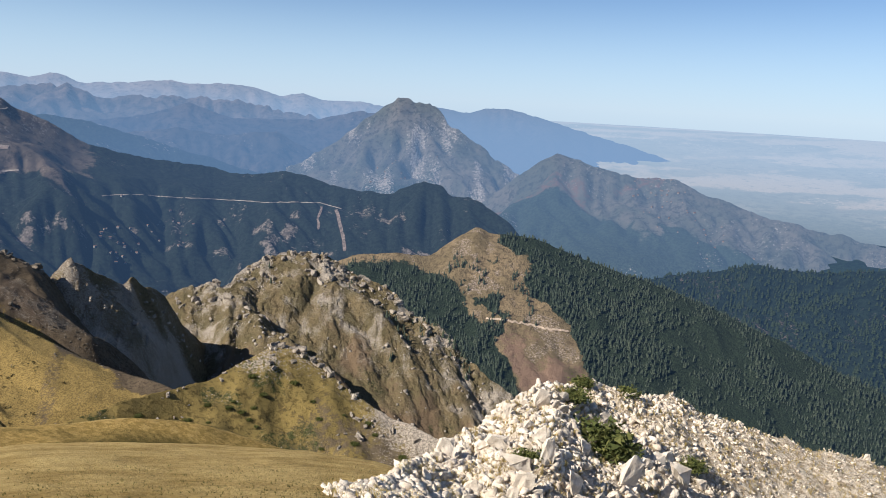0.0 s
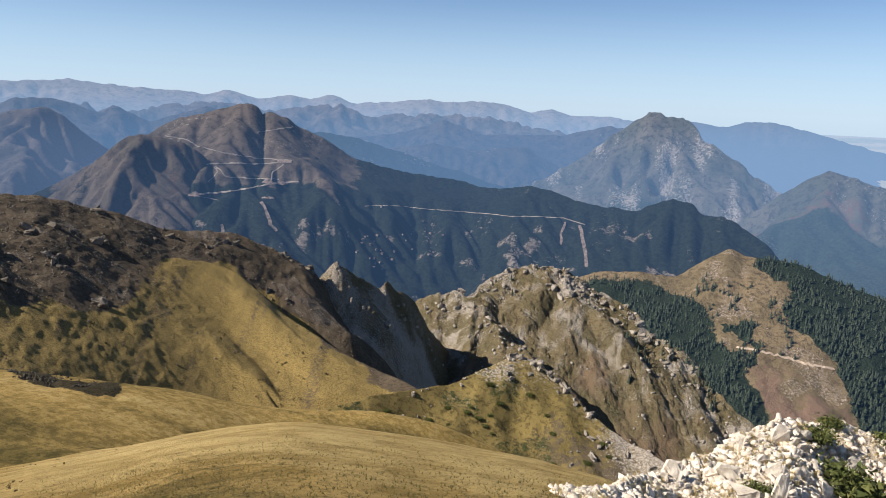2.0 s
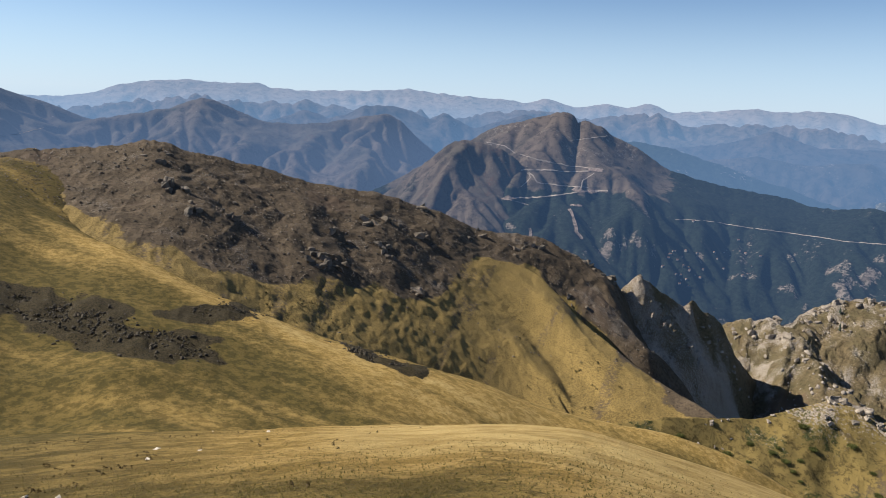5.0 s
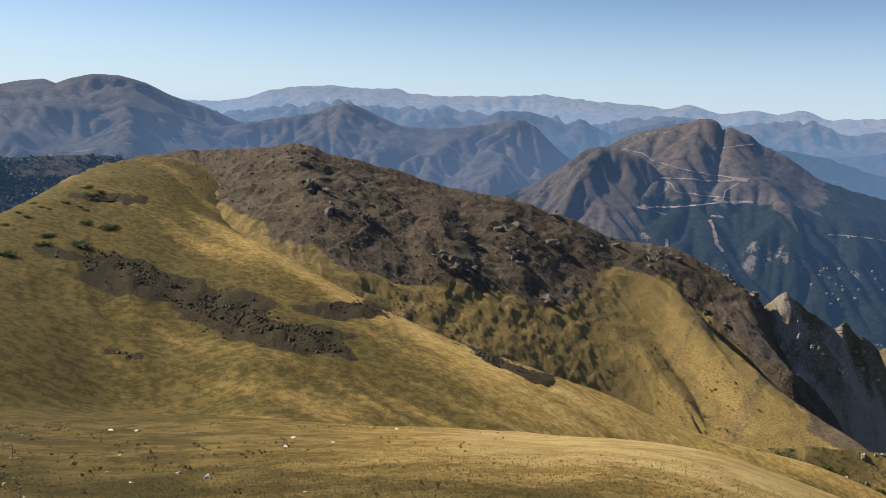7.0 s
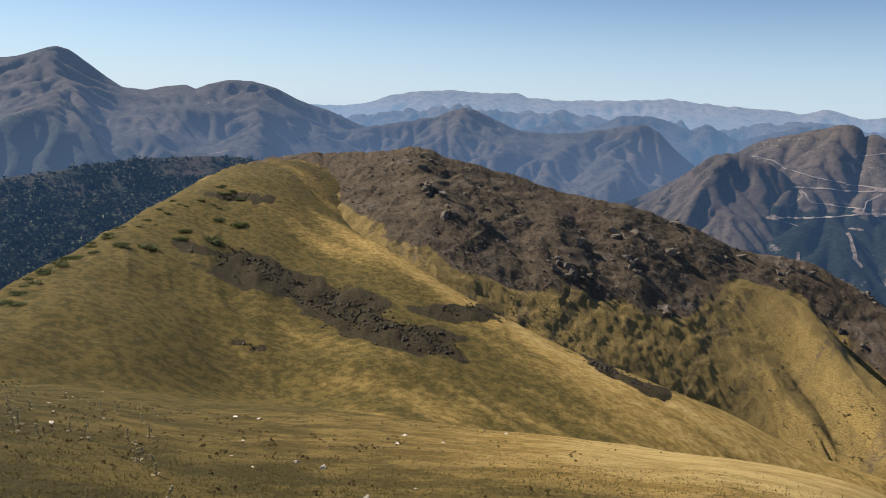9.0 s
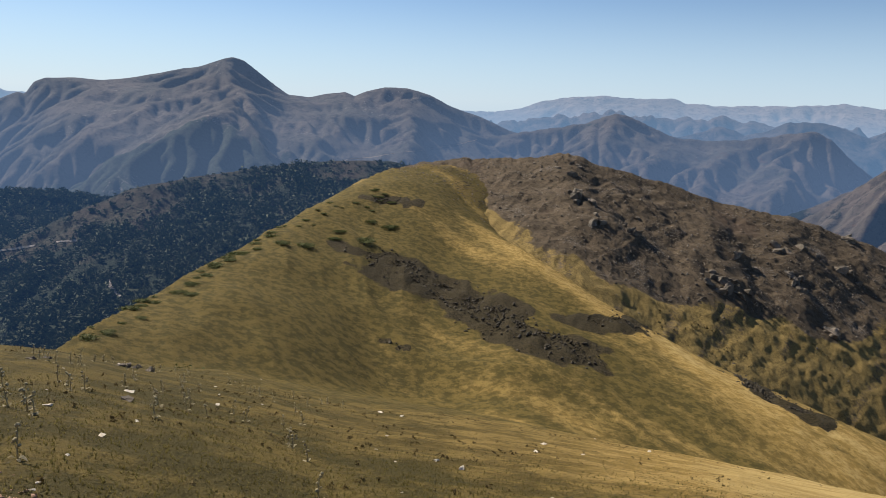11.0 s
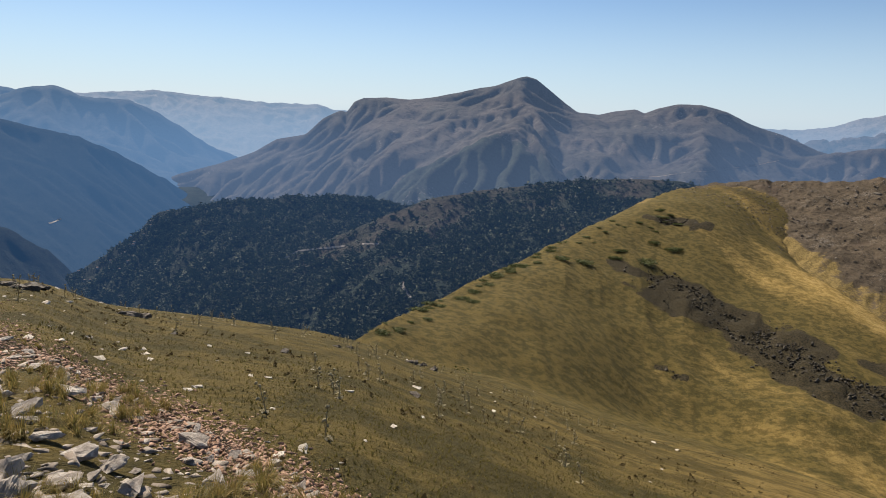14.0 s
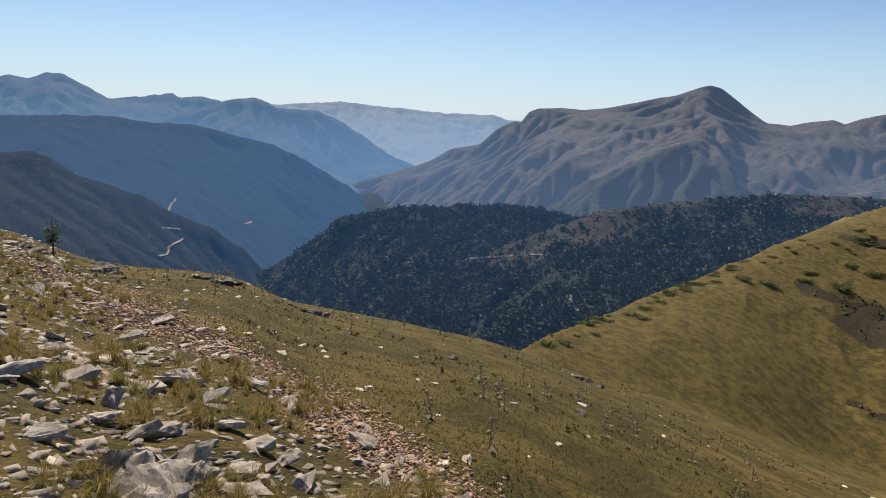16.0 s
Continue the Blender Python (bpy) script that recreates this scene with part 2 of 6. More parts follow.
    def side_ridges(self, u, f):
        h = np.zeros(np.broadcast(u, f).shape)
        for line, left, right in self.lines:
            w = 0.5 * (left + right)
            uu = u + 0.3 * w * fbm(u / (1.5 * w), f / (1.5 * w), 3, self.seed + 51)
            ff = f + 0.3 * w * fbm(u / (1.5 * w), f / (1.5 * w), 3, self.seed + 55)
            for (u0, f0, h0), (u1, f1, h1) in zip(line[:-1], line[1:]):
                du, df = u1 - u0, f1 - f0
                t = np.clip(((uu - u0) * du + (ff - f0) * df) / (du * du + df * df + 1e-6), 0, 1)
                d = np.hypot(uu - u0 - t * du, ff - f0 - t * df)
                side = np.where(du * (ff - f0) - df * (uu - u0) < 0, right, left)
                q = np.clip(1 - np.sqrt(d * d + 0.006 * side * side) / side, 0, 1)
                h = np.maximum(h, (h0 + (h1 - h0) * t) * q * (1.25 - 0.25 * q))
        return h

    def carved(self, u, f):
        x = np.clip((u - math.radians(self.a0) * self.rm) / self.cell, 0, self.cut.shape[0] - 1.001)
        y = np.clip(f / self.cell, 0, self.cut.shape[1] - 1.001)
        i, j = x.astype(int), y.astype(int)
        p, q = x - i, y - j
        c = self.cut
        return (c[i, j] * (1 - p) + c[i + 1, j] * p) * (1 - q) + (c[i, j + 1] * (1 - p) + c[i + 1, j + 1] * p) * q

    def place(self, A, d):
        """World x, y, z at azimuth A and d metres before (minus: behind) the crest."""
        A, d = np.asarray(A, float), np.asarray(d, float)
        x, y, z = self.base(A, d)
        u, f = np.radians(A) * self.rm, np.maximum(d, 0)
        if self.lines:
            z = z + self.side_ridges(u, f) * (d >= 0)
        amount = 1.0
        if self.cut is not None:
            z = z - self.carved(u, f) * smooth(0, 8 * self.cell, f)
            amount = 0.28
        if self.rib:
            w = self.rib_width
            wx, wy = x + 0.5 * w * fbm(x / (1.7 * w), y / (1.7 * w), 3, self.seed + 40), y + 0.5 * w * fbm(x / (1.7 * w), y / (1.7 * w), 3, self.seed + 44)
            wu = u + 0.55 * w * fbm(u / (2.4 * w), f / (2.6 * w), 3, self.seed + 40) + 0.3 * f
            k = amount * smooth(self.first, self.first + 2.2 * w, f)
            z = z - self.rib * k * (0.25 * (1 - ridged((wu + 0.35 * w * fbm(u / (2.2 * w), f / (1.8 * w), 3, self.seed + 40)) / w, f / (2.4 * w) + self.seed, 5, self.seed + 11, 0.5)) + 0.75 * (1 - ridged(wx / (1.3 * w), wy / (1.3 * w), 5, self.seed + 17, 0.5)))
            z = z - amount * self.flute * self.rib * smooth(self.first, self.first + w, f) * (1 - ridged((wu + 0.2 * f) / (0.36 * w), f / (1.1 * w), 3, self.seed + 23, 0.5))
        if self.cliff:
            w = self.cliff * 4.5
            n = fbm(x / w + 0.7 * fbm(x / w, y / w, 2, self.seed + 60), y / (1.4 * w), 4, self.seed + 61)
            z = z - self.cliff * smooth(-0.02, 0.16, n) * smooth(0, self.cliff * 3, f) * (self.cliff_at(A, f) if self.cliff_at else 1.0)
        if self.lumps:
            z = z + self.lumps * fbm(x / (self.lumps * 6), y / (self.lumps * 6), 5, self.seed + 90) * smooth(0, self.lumps * 8, f)
        if self.grain:
            z = z + self.grain * (fbm(x / 5.5, y / 5.5, 4, self.seed + 95, 0.6) + 0.8 * (ridged(x / 11, y / 11, 3, self.seed + 97) - 0.5)) * smooth(0, 6, f)
        if self.over:
            z = smax(z, self.over.place(A, self.over.r(A) - (self.r(A) - d))[2], 3.0)
        return x, y, z

    def build(self, name, material, step=0.12, rows=70, cover=None):
        a = np.arange(self.a0, self.a1 + step, step)
        s = np.linspace(0, 1, rows) ** 1.25
        d = np.concatenate([-self.back * np.array([1.0, 0.6, 0.3, 0.12, 0.04]), s * self.depth])
        A, D = np.meshgrid(a, d, indexing="ij")
        X, Y, Z = self.place(A, D)
        c = cover(A, D, X, Y, Z) if cover else (0.0, 0.0, 0.0)
        return grid_mesh(name, X, Y, Z, material, c)

    def hit(self, a, el):
        """The place on the side that shows at this azimuth and elevation."""
        d = np.linspace(0, self.depth, 400)
        x, y, z = self.place(np.full(400, float(a)), d)
        e = np.degrees(np.arctan2(z - EYE, np.hypot(x, y)))
        i = int(np.argmin(np.abs(e - el)))
        return Vector((x[i], y[i], z[i]))


# ---- the near ground: one sheet from underfoot to the plain ----
BROW = [(-180, -6, 30), (-150, -6.5, 30), (-138.4, -8.8, 30), (-131.6, -11.5, 30), (-124, -12.5, 32), (-118.8, -14.6, 34), (-110.9, -16.1, 36), (-102, -17.8, 40), (-95, -19.7, 46), (-90, -20.6, 60),
        (-80, -22.5, 90), (-66.9, -24.0, 70), (-55.8, -24.8, 48), (-44.6, -24.7, 42), (-37.3, -24.2, 40), (-31.3, -23.9, 40), (-24.8, -24.5, 38), (-16.3, -25.6, 34), (-9.6, -26.3, 30), (-3.9, -27.1, 26), (3, -29.5, 18), (15, -30, 15), (40, -28, 15), (60, -22, 18), (120, -8, 30), (180, -6, 30)]
brow_el, brow_r = prof(BROW, 1), prof(BROW, 2)
SPUR = [(-118, -34, 70), (-108, -24, 80), (-102.1, -17.9, 95), (-99, -16.2, 110), (-95.2, -14.5, 135), (-90, -12.3, 170), (-85.8, -10.0, 205), (-80.8, -7.5, 250), (-76.5, -6.5, 275), (-71.6, -8.2, 262), (-65.5, -11.1, 225),
        (-59.5, -14.2, 200), (-53.2, -17.0, 185), (-46.7, -19.2, 175), (-39.9, -20.8, 170), (-30.5, -22.8, 175), (-25, -23.0, 182), (-20, -23.6, 186), (-14, -25.4, 188), (-8, -27.5, 186), (0, -31, 180), (10, -36, 180), (40, -40, 180)]
spur_el, spur_r = prof(SPUR, 1), prof(SPUR, 2)
spur_fall = prof([(-118, 0.1), (-100, 0.05), (-85, 0.09), (-76, 0.12), (-65, 0.06), (-55, 0.0), (-45, -0.06), (-35, 0.0), (-25, 0.1), (-17, 0.2), (-10, 0.3), (0, 0.4), (40, 0.4)])
spur_back = prof([(-118, 0.7), (-90, 0.55), (-80, 0.3), (-70, 0.3), (-60, 0.42), (-45, 0.4), (-20, 0.5), (40, 0.6)])
HILLTOP = [(-118, -40, 150), (-102, -19.5, 110), (-95.2, -14.9, 140), (-90, -12.5, 176), (-85.8, -10.1, 210), (-80.8, -7.2, 262), (-76.5, -5.0, 312), (-73, -4.6, 325), (-70.7, -4.5, 332), (-66, -4.3, 335), (-60, -5.6, 330), (-52, -9.5, 318), (-45, -14, 310), (-30, -25, 300), (40, -40, 300)]
top_el, top_r = prof(HILLTOP, 1), prof(HILLTOP, 2)
KNOLL = [(-13.8, -34, 12), (-6.4, -28.3, 13), (-1.3, -25.6, 17), (2.9, -23.4, 20), (5.9, -21.1, 22.4), (8.4, -20.1, 23.9), (11.8, -20.2, 25.9), (15.3, -20.2, 27.2), (19.5, -21.0, 29.2), (23.6, -21.4, 31), (28.6, -21.7, 33), (31.6, -21.7, 34), (40.7, -22.2, 36), (58, -30, 36)]
knoll_el, knoll_r = prof(KNOLL, 1), prof(KNOLL, 2)
FLOOR = prof([(0, -470), (500, -480), (900, -480), (1500, -430), (2400, -320), (3400, -215), (4900, -95), (6000, -95)])


spur_a = np.linspace(-118, 40, 500)
spur_raw = spur_r(spur_a) * tand(spur_el(spur_a))
spur_w = np.exp(-0.5 * ((spur_a[:, None] - spur_a[None]) / 5.0) ** 2)
spur_broad = (spur_w @ spur_raw) / spur_w.sum(1)


def ground_z(A, R):
    h = EYE
    rb, tb = brow_r(A), -tand(brow_el(A))
    q = h / rb ** 2
    z = -(tb - 2 * h / rb) * R - q * R * R
    d = spur_r(A) - R
    own, broad = spur_r(A) * tand(spur_el(A)), np.interp(A, spur_a, spur_broad)
    zs = EYE + own + np.minimum(broad - own, 0.3 * np.maximum(d, 0)) * smooth(0, 45, d) - spur_fall(A) * np.maximum(d, 0) - spur_back(A) * np.maximum(-d, 0) - 0.0012 * np.maximum(-d, 0) ** 2
    # soften the edge of the spur
    zs = zs - 1.2 * np.exp(-(d / 9) ** 2)
    u, v = R * np.sin(np.radians(A)), R * np.cos(np.radians(A))
    zs = zs + 1.6 * fbm(u / 60, v / 60, 3, 5) * smooth(0, 40, np.abs(d)) * smooth(40, 100, R)
    k = 0.4 + 0.012 * R
    z = smax(z, zs, k)
    dt = top_r(A) - R
    zt = EYE + top_r(A) * tand(top_el(A)) - (0.14 + 0.28 * smooth(-76, -62, A)) * np.maximum(dt, 0) - 0.5 * np.maximum(-dt, 0) - 1.5 * np.exp(-(dt / 14) ** 2)
    z = smax(z, zt, k)
    kd = knoll_r(A) - R
    zk = EYE + knoll_r(A) * tand(knoll_el(A)) - 0.02 * np.maximum(kd, 0) - 0.75 * np.maximum(-kd, 0) - np.exp(-(kd / 2.0) ** 2) * 0.15
    z = smax(z, zk, 0.12 + 0.004 * R)
    low = FLOOR(R) - smooth(2, -8, A) * smooth(1800, 2600, R) * 260 * smooth(2400, 4500, R) + 30 * fbm(u / 260, v / 260, 5, 9) * (1 - smooth(0, 8, A) * smooth(1900, 2500, R))
    z = smax(z, low, 6.0)
    s1, n1 = 0.956 * u + 0.294 * v, -0.294 * u + 0.956 * v
    z = z + 1.5 * (ridged(n1 / 26 + 0.5 * fbm(u / 50, v / 50, 2, 13), s1 / 150, 3, 14) - 0.5) * smooth(70, 120, R) * smooth(420, 330, R) * smooth(-104, -92, A) * smooth(-38, -46, A)
    # folds in the slope behind the spur
    z = z + 3.5 * (ridged(u / 55 + 0.4 * fbm(u / 60, v / 60, 2, 3), v / 90, 3, 6) - 0.5) * smooth(5, 40, R - spur_r(A)) * smooth(420, 300, R) * smooth(-70, -62, A) * smooth(-20, -30, A)
    on_knoll = smooth(-8, 0, A) * smooth(2.0, -1.0, R - knoll_r(A)) * smooth(9, 13, R) * smooth(75, 58, A)
    z = z + on_knoll * (0.42 * (ridged(u / 1.1 + 0.3 * v, v / 2.0, 4, 25, 0.6) - 0.45) + 0.5 * (ridged(u / 3.1, v / 4.5, 3, 26) - 0.4))
    # small relief
    z = z + 0.05 * fbm(u / 2.2, v / 2.2, 4, 21) * smooth(1.5, 8, R) + 0.3 * fbm(u / 14, v / 14, 3, 22) * smooth(15, 60, R)
    return z


def ground_at(x, y):
    x, y = np.asarray(x, float), np.asarray(y, float)
    return ground_z(np.degrees(np.arctan2(x, y)), np.hypot(x, y))


def grass_material():
    m, nt, bsdf, out = nodes_of("dry_mountain_grass")
    at = nt.nodes.new("ShaderNodeAttribute")
    at.attribute_name = "cover"
    sp = nt.nodes.new("ShaderNodeSeparateColor")
    nt.links.new(at.outputs["Color"], sp.inputs[0])
    broad = noise_node(nt, 0.03, 5, 0.6)
    mid = noise_node(nt, 0.5, 9, 0.72)
    fine = noise_node(nt, 6.0, 6, 0.75)
    green = mix(nt, ramp(nt, mid, 0.43, 0.57), (0.070, 0.056, 0.016), (0.136, 0.10, 0.028))
    gold = mix(nt, ramp(nt, mid, 0.42, 0.58), (0.27, 0.18, 0.05), (0.41, 0.28, 0.092))
    v = maths(nt, "ADD", sp.outputs[0], maths(nt, "MULTIPLY", maths(nt, "SUBTRACT", broad, 0.5), 0.9))
    v = maths(nt, "ADD", v, maths(nt, "MULTIPLY", maths(nt, "SUBTRACT", mid, 0.5), 0.35))
    col = mix(nt, ramp(nt, v, 0.15, 0.85), green, gold)
    straw = ramp(nt, v, 0.85, 1.35)
    col = mix(nt, straw, col, mix(nt, ramp(nt, mid, 0.36, 0.6), (0.37, 0.255, 0.085), (0.54, 0.395, 0.155)))
    col = mix(nt, maths(nt, "MULTIPLY", ramp(nt, fine, 0.48, 0.68), maths(nt, "SUBTRACT", 0.65, maths(nt, "MULTIPLY", straw, 0.35))), col, (0.06, 0.05, 0.018))
    tuft = noise_node(nt, 1.4, 7, 0.75)
    col = mix(nt, maths(nt, "MULTIPLY", ramp(nt, tuft, 0.54, 0.66), maths(nt, "SUBTRACT", 0.6, maths(nt, "MULTIPLY", straw, 0.4))), col, (0.05, 0.045, 0.015))
    stone = mix(nt, ramp(nt, noise_node(nt, 4.0, 5, 0.7), 0.35, 0.65), (0.32, 0.25, 0.165), (0.76, 0.66, 0.52))
    w = maths(nt, "ADD", sp.outputs[1], maths(nt, "MULTIPLY", maths(nt, "SUBTRACT", mid, 0.5), 1.2))
    col = mix(nt, ramp(nt, w, 0.45, 0.6), col, stone)
    dark = maths(nt, "ADD", sp.outputs[2], maths(nt, "MULTIPLY", maths(nt, "SUBTRACT", mid, 0.5), 1.2))
    col = mix(nt, ramp(nt, dark, 0.4, 0.6), col, mix(nt, ramp(nt, noise_node(nt, 2.6, 5, 0.8), 0.40, 0.60), (0.016, 0.014, 0.007), (0.064, 0.05, 0.026)))
    nt.links.new(col, bsdf.inputs["Base Color"])
    bsdf.inputs["Roughness"].default_value = 0.95
    bsdf.inputs["Specular IOR Level"].default_value = 0.1
    bump(nt, bsdf, maths(nt, "ADD", maths(nt, "MULTIPLY", mid, 3.0), fine), 0.9, 0.2)
    return m


GRASS = grass_material()


def ground_hit(a, el, start=3.0):
    """The first place on the ground that shows at this azimuth and elevation."""
    r = np.geomspace(start, 900, 2500)
    z = ground_z(np.full(2500, float(a)), r)
    i = int(np.argmax(z >= EYE + r * tand(el)))
    return np.array([r[i] * math.sin(radians(a)), r[i] * math.cos(radians(a)), z[i]])


# rock bands that crop out of the meadow: azimuth and elevation along each, half width in metres
BANDS = [([(-77.6, -12.0), (-74.9, -13.2), (-70.6, -15.2), (-66.8, -16.9), (-62.5, -18.4), (-61.2, -18.9)], 10.0), ([(-61.0, -16.2), (-57.9, -16.1), (-54.5, -16.9), (-51.3, -18.1), (-48.1, -19.4), (-44.5, -20.4)], 6.5),
         ([(-77, -18.5), (-75.4, -18.9)], 1.2), ([(-78.3, -7.6), (-75.0, -7.9)], 4.0)]
band_lines = [(np.array([ground_hit(a, e, 105.0)[:2] for a, e in line]), w) for line, w in BANDS]


def band_mask(X, Y):
    m = np.zeros_like(X)
    for line, w in band_lines:
        for p, q in zip(line[:-1], line[1:]):
            v = q - p
            t = np.clip(((X - p[0]) * v[0] + (Y - p[1]) * v[1]) / (v @ v), 0, 1)
            d = np.hypot(X - p[0] - t * v[0], Y - p[1] - t * v[1])
            m = np.maximum(m, smooth(1.25 * w, 0.35 * w, d + w * 0.7 * fbm(X / w, Y / w, 3, 77)))
    return m


def stony_side(A, R):
    """1 on the stony slope, 0 on the green one."""
    edge = STONE_EDGE(np.log(R))
    return smooth(edge + 2.0, edge - 2.0, A)


STONE_EDGE = prof([(math.log(2.5), -84), (math.log(4.0), -95), (math.log(4.8), -101), (math.log(6.5), -112), (math.log(9), -121.5), (math.log(11.5), -129.5), (math.log(28), -136.5), (math.log(80), -150)])
AIR_START = 430.0
# haze over valley and plain is emission; the plain's tint nears the horizon sky
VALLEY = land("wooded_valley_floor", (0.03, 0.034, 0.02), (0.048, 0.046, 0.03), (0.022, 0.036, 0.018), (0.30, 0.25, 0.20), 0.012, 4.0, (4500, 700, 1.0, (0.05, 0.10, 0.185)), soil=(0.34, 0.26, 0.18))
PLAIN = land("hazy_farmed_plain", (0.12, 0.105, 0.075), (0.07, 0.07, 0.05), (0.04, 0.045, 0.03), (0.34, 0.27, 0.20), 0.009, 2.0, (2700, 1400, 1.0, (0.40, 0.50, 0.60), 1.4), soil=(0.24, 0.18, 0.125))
a_fine = np.arange(-143, 42.01, 0.2)
a_all = np.concatenate([a_fine, np.arange(46, 217, 4.0), [217.0]])
r_all = np.concatenate([[0.02, 0.2, 0.4], 0.6 * 1.0175 ** np.arange(0, 520)])
A, R = np.meshgrid(a_all, r_all, indexing="ij")
GA = np.where(A > 180, A - 360, A)
U, V = R * np.sin(np.radians(A)), R * np.cos(np.radians(A))
Z = ground_z(GA, R)
bands = band_mask(U, V)
Z = Z + bands * (0.1 + 0.7 * fbm(U / 3.5, V / 3.5, 4, 78) + 0.8 * (ridged(U / 9, V / 9, 3, 76) - 0.6))
far = R > AIR_START
nf = fbm(U / 180, V / 180, 4, 79)
open_land = smooth(0, 6, GA)
along, across = 0.956 * U + 0.294 * V, -0.294 * U + 0.956 * V
stripe = 1.15 * fbm(across / 13 + 0.5 * fbm(U / 50, V / 50, 2, 13), along / 120, 5, 15, 0.6) * smooth(60, 110, R) * smooth(-86, -74, GA)
# dry grass along the spur edge, more golden to paint in its sunlit crest
sunlit_rim = np.exp(-((R - spur_r(GA) + 9) / 10) ** 2) * smooth(-78, -70, GA) * smooth(-22, -34, GA)
fold = ridged(U / 55 + 0.4 * fbm(U / 60, V / 60, 2, 3), V / 90, 3, 6)
behind = smooth(0, 16, R - spur_r(GA)) * smooth(-57, -51, GA) * smooth(-18, -26, GA)
gold = np.where(far, 0.95 - 0.6 * open_land * smooth(2200, 2800, R) - 0.25 * smooth(0.2, 0.6, nf), -0.05 - 0.22 * smooth(-98, -112, GA) + 0.2 * smooth(-84, -60, GA) + 0.95 * smooth(-66, -40, GA) * smooth(95, 60, R) * smooth(7, 20, R + 8 * smooth(-40, -20, GA)) + 0.24 * smooth(-104, -84, GA) * smooth(75, 45, R) * smooth(6, 16, R) + 0.5 * stripe + 0.8 * smooth(-9, 0, GA) * smooth(75, 55, GA) * smooth(9, 14, R) * smooth(80, 50, R) + 0.48 * sunlit_rim + 0.3 * behind * (fold - 0.35) + 0.22 * behind + 0.45 * smooth(-62, -40, GA) * smooth(90, 130, R))
plain = far * smooth(2300, 2900, R) * open_land
stones = np.where(far, 0.05 + 0.4 * plain * smooth(0, 0.5, nf), 0.36 * stony_side(GA, R) * smooth(60, 25, R) + smooth(-9, 0, GA) * smooth(70, 52, GA) * smooth(100, 60, R) * smooth(8, 12, R) * 0.74)
back = smooth(2, 26, R - spur_r(GA) + 14 * fbm(U / 12, V / 12, 4, 81)) * smooth(-73, -66, GA) * smooth(-30, -40, GA)
gravelly = 0.62 * np.exp(-((GA - STONE_EDGE(np.log(np.maximum(R, 0.5))) + 1.5) / 3.5) ** 2) * smooth(30, 18, R)
third = np.where(far, plain * (0.5 + 0.55 * fbm(U / 420, V / 130, 5, 80, 0.6)), gravelly + np.maximum(bands * 0.95, back * 0.9 * smooth(-52, -60, GA + 6 * fbm(U / 25, V / 25, 3, 82)) + 0.3 * behind * smooth(0.5, 0.1, fold)) + 0 * U)
GOLD_EDGE = prof([(-92, -11.0), (-84, -7.4), (-80, -6.1), (-76.4, -5.7), (-73, -6.0), (-71.2, -7.6), (-66.8, -10.2), (-62, -12.8), (-55, -15.6), (-40, -21)])
turf = smooth(-0.3, 0.7, np.degrees(np.arctan2(Z - EYE, R)) - GOLD_EDGE(GA) + 0.5 * fbm(U / 22, V / 22, 4, 83)) * smooth(150, 180, R) * (R < AIR_START) * smooth(-84, -78, GA)
third = np.maximum(third, 0.46 * turf)
ground = grid_mesh("ground", U, V, Z, GRASS, (gold, stones, third))
ground.data.materials.append(VALLEY)
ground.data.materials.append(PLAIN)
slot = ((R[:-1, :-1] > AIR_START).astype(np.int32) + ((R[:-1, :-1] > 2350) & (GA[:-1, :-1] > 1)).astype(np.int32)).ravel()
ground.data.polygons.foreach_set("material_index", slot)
tagged(ground, "steep mountain meadow of dry golden and green grass", "ground", kind="structure")

# ---- hills and mountains ----
SCREE = land("dark_scree", (0.102, 0.077, 0.05), (0.076, 0.058, 0.038), (0.245, 0.175, 0.06), (0.225, 0.19, 0.15), 0.24, 0.3, soil=(0.08, 0.058, 0.04))
CRAG = land("grey_limestone_crag", (0.155, 0.12, 0.066), (0.115, 0.095, 0.05), (0.05, 0.058, 0.026), (0.44, 0.385, 0.32), 0.22, 0.9, soil=(0.14, 0.10, 0.062))
# FOREST's tuple lays a faint painted blue haze over the hill
FOREST = land("conifer_forest_floor", (0.215, 0.16, 0.09), (0.15, 0.115, 0.062), (0.026, 0.038, 0.022), (0.40, 0.32, 0.25), 0.06, 2.5, (9000, 350, 1.0, (0.045, 0.085, 0.155)), soil=(0.19, 0.125, 0.085))

shoulder = Slope([(-84, -24, 270), (-70, -18, 290), (-62, -15, 300), (-58, -13.7, 316), (-55, -13.5, 322), (-52, -13.4, 330), (-48, -13.2, 338), (-44, -12.8, 345), (-41, -12.2, 350), (-38, -12.1, 352), (-35.5, -12.5, 350), (-33, -14.2, 335), (-31, -16.2, 318), (-28, -18.2, 292), (-24, -20.1, 270), (-20, -21.8, 250), (-16, -24.5, 232)],
                 170, 0.17, 14, 0.6, rib=2.5, rib_width=26, jag=0.4, jag_width=9, seed=17, grain=0.25, soften=5,
                 spurs=[([(-39.4, -12.5, 1), (-37.1, -13.6, 3), (-34.1, -15.1, 4), (-31.1, -16.7, 4), (-28.2, -18.2, 3)], 26, 20), ([(-45.7, -14.7, 1), (-42.5, -15.8, 3), (-39.8, -17.0, 4), (-36.8, -17.5, 4), (-34.5, -19.0, 3)], 24, 16), ([(-50.5, -16.3, 3), (-46.8, -17.4, 4), (-44.1, -18.4, 4), (-41.3, -19.4, 3)], 20, 12)])
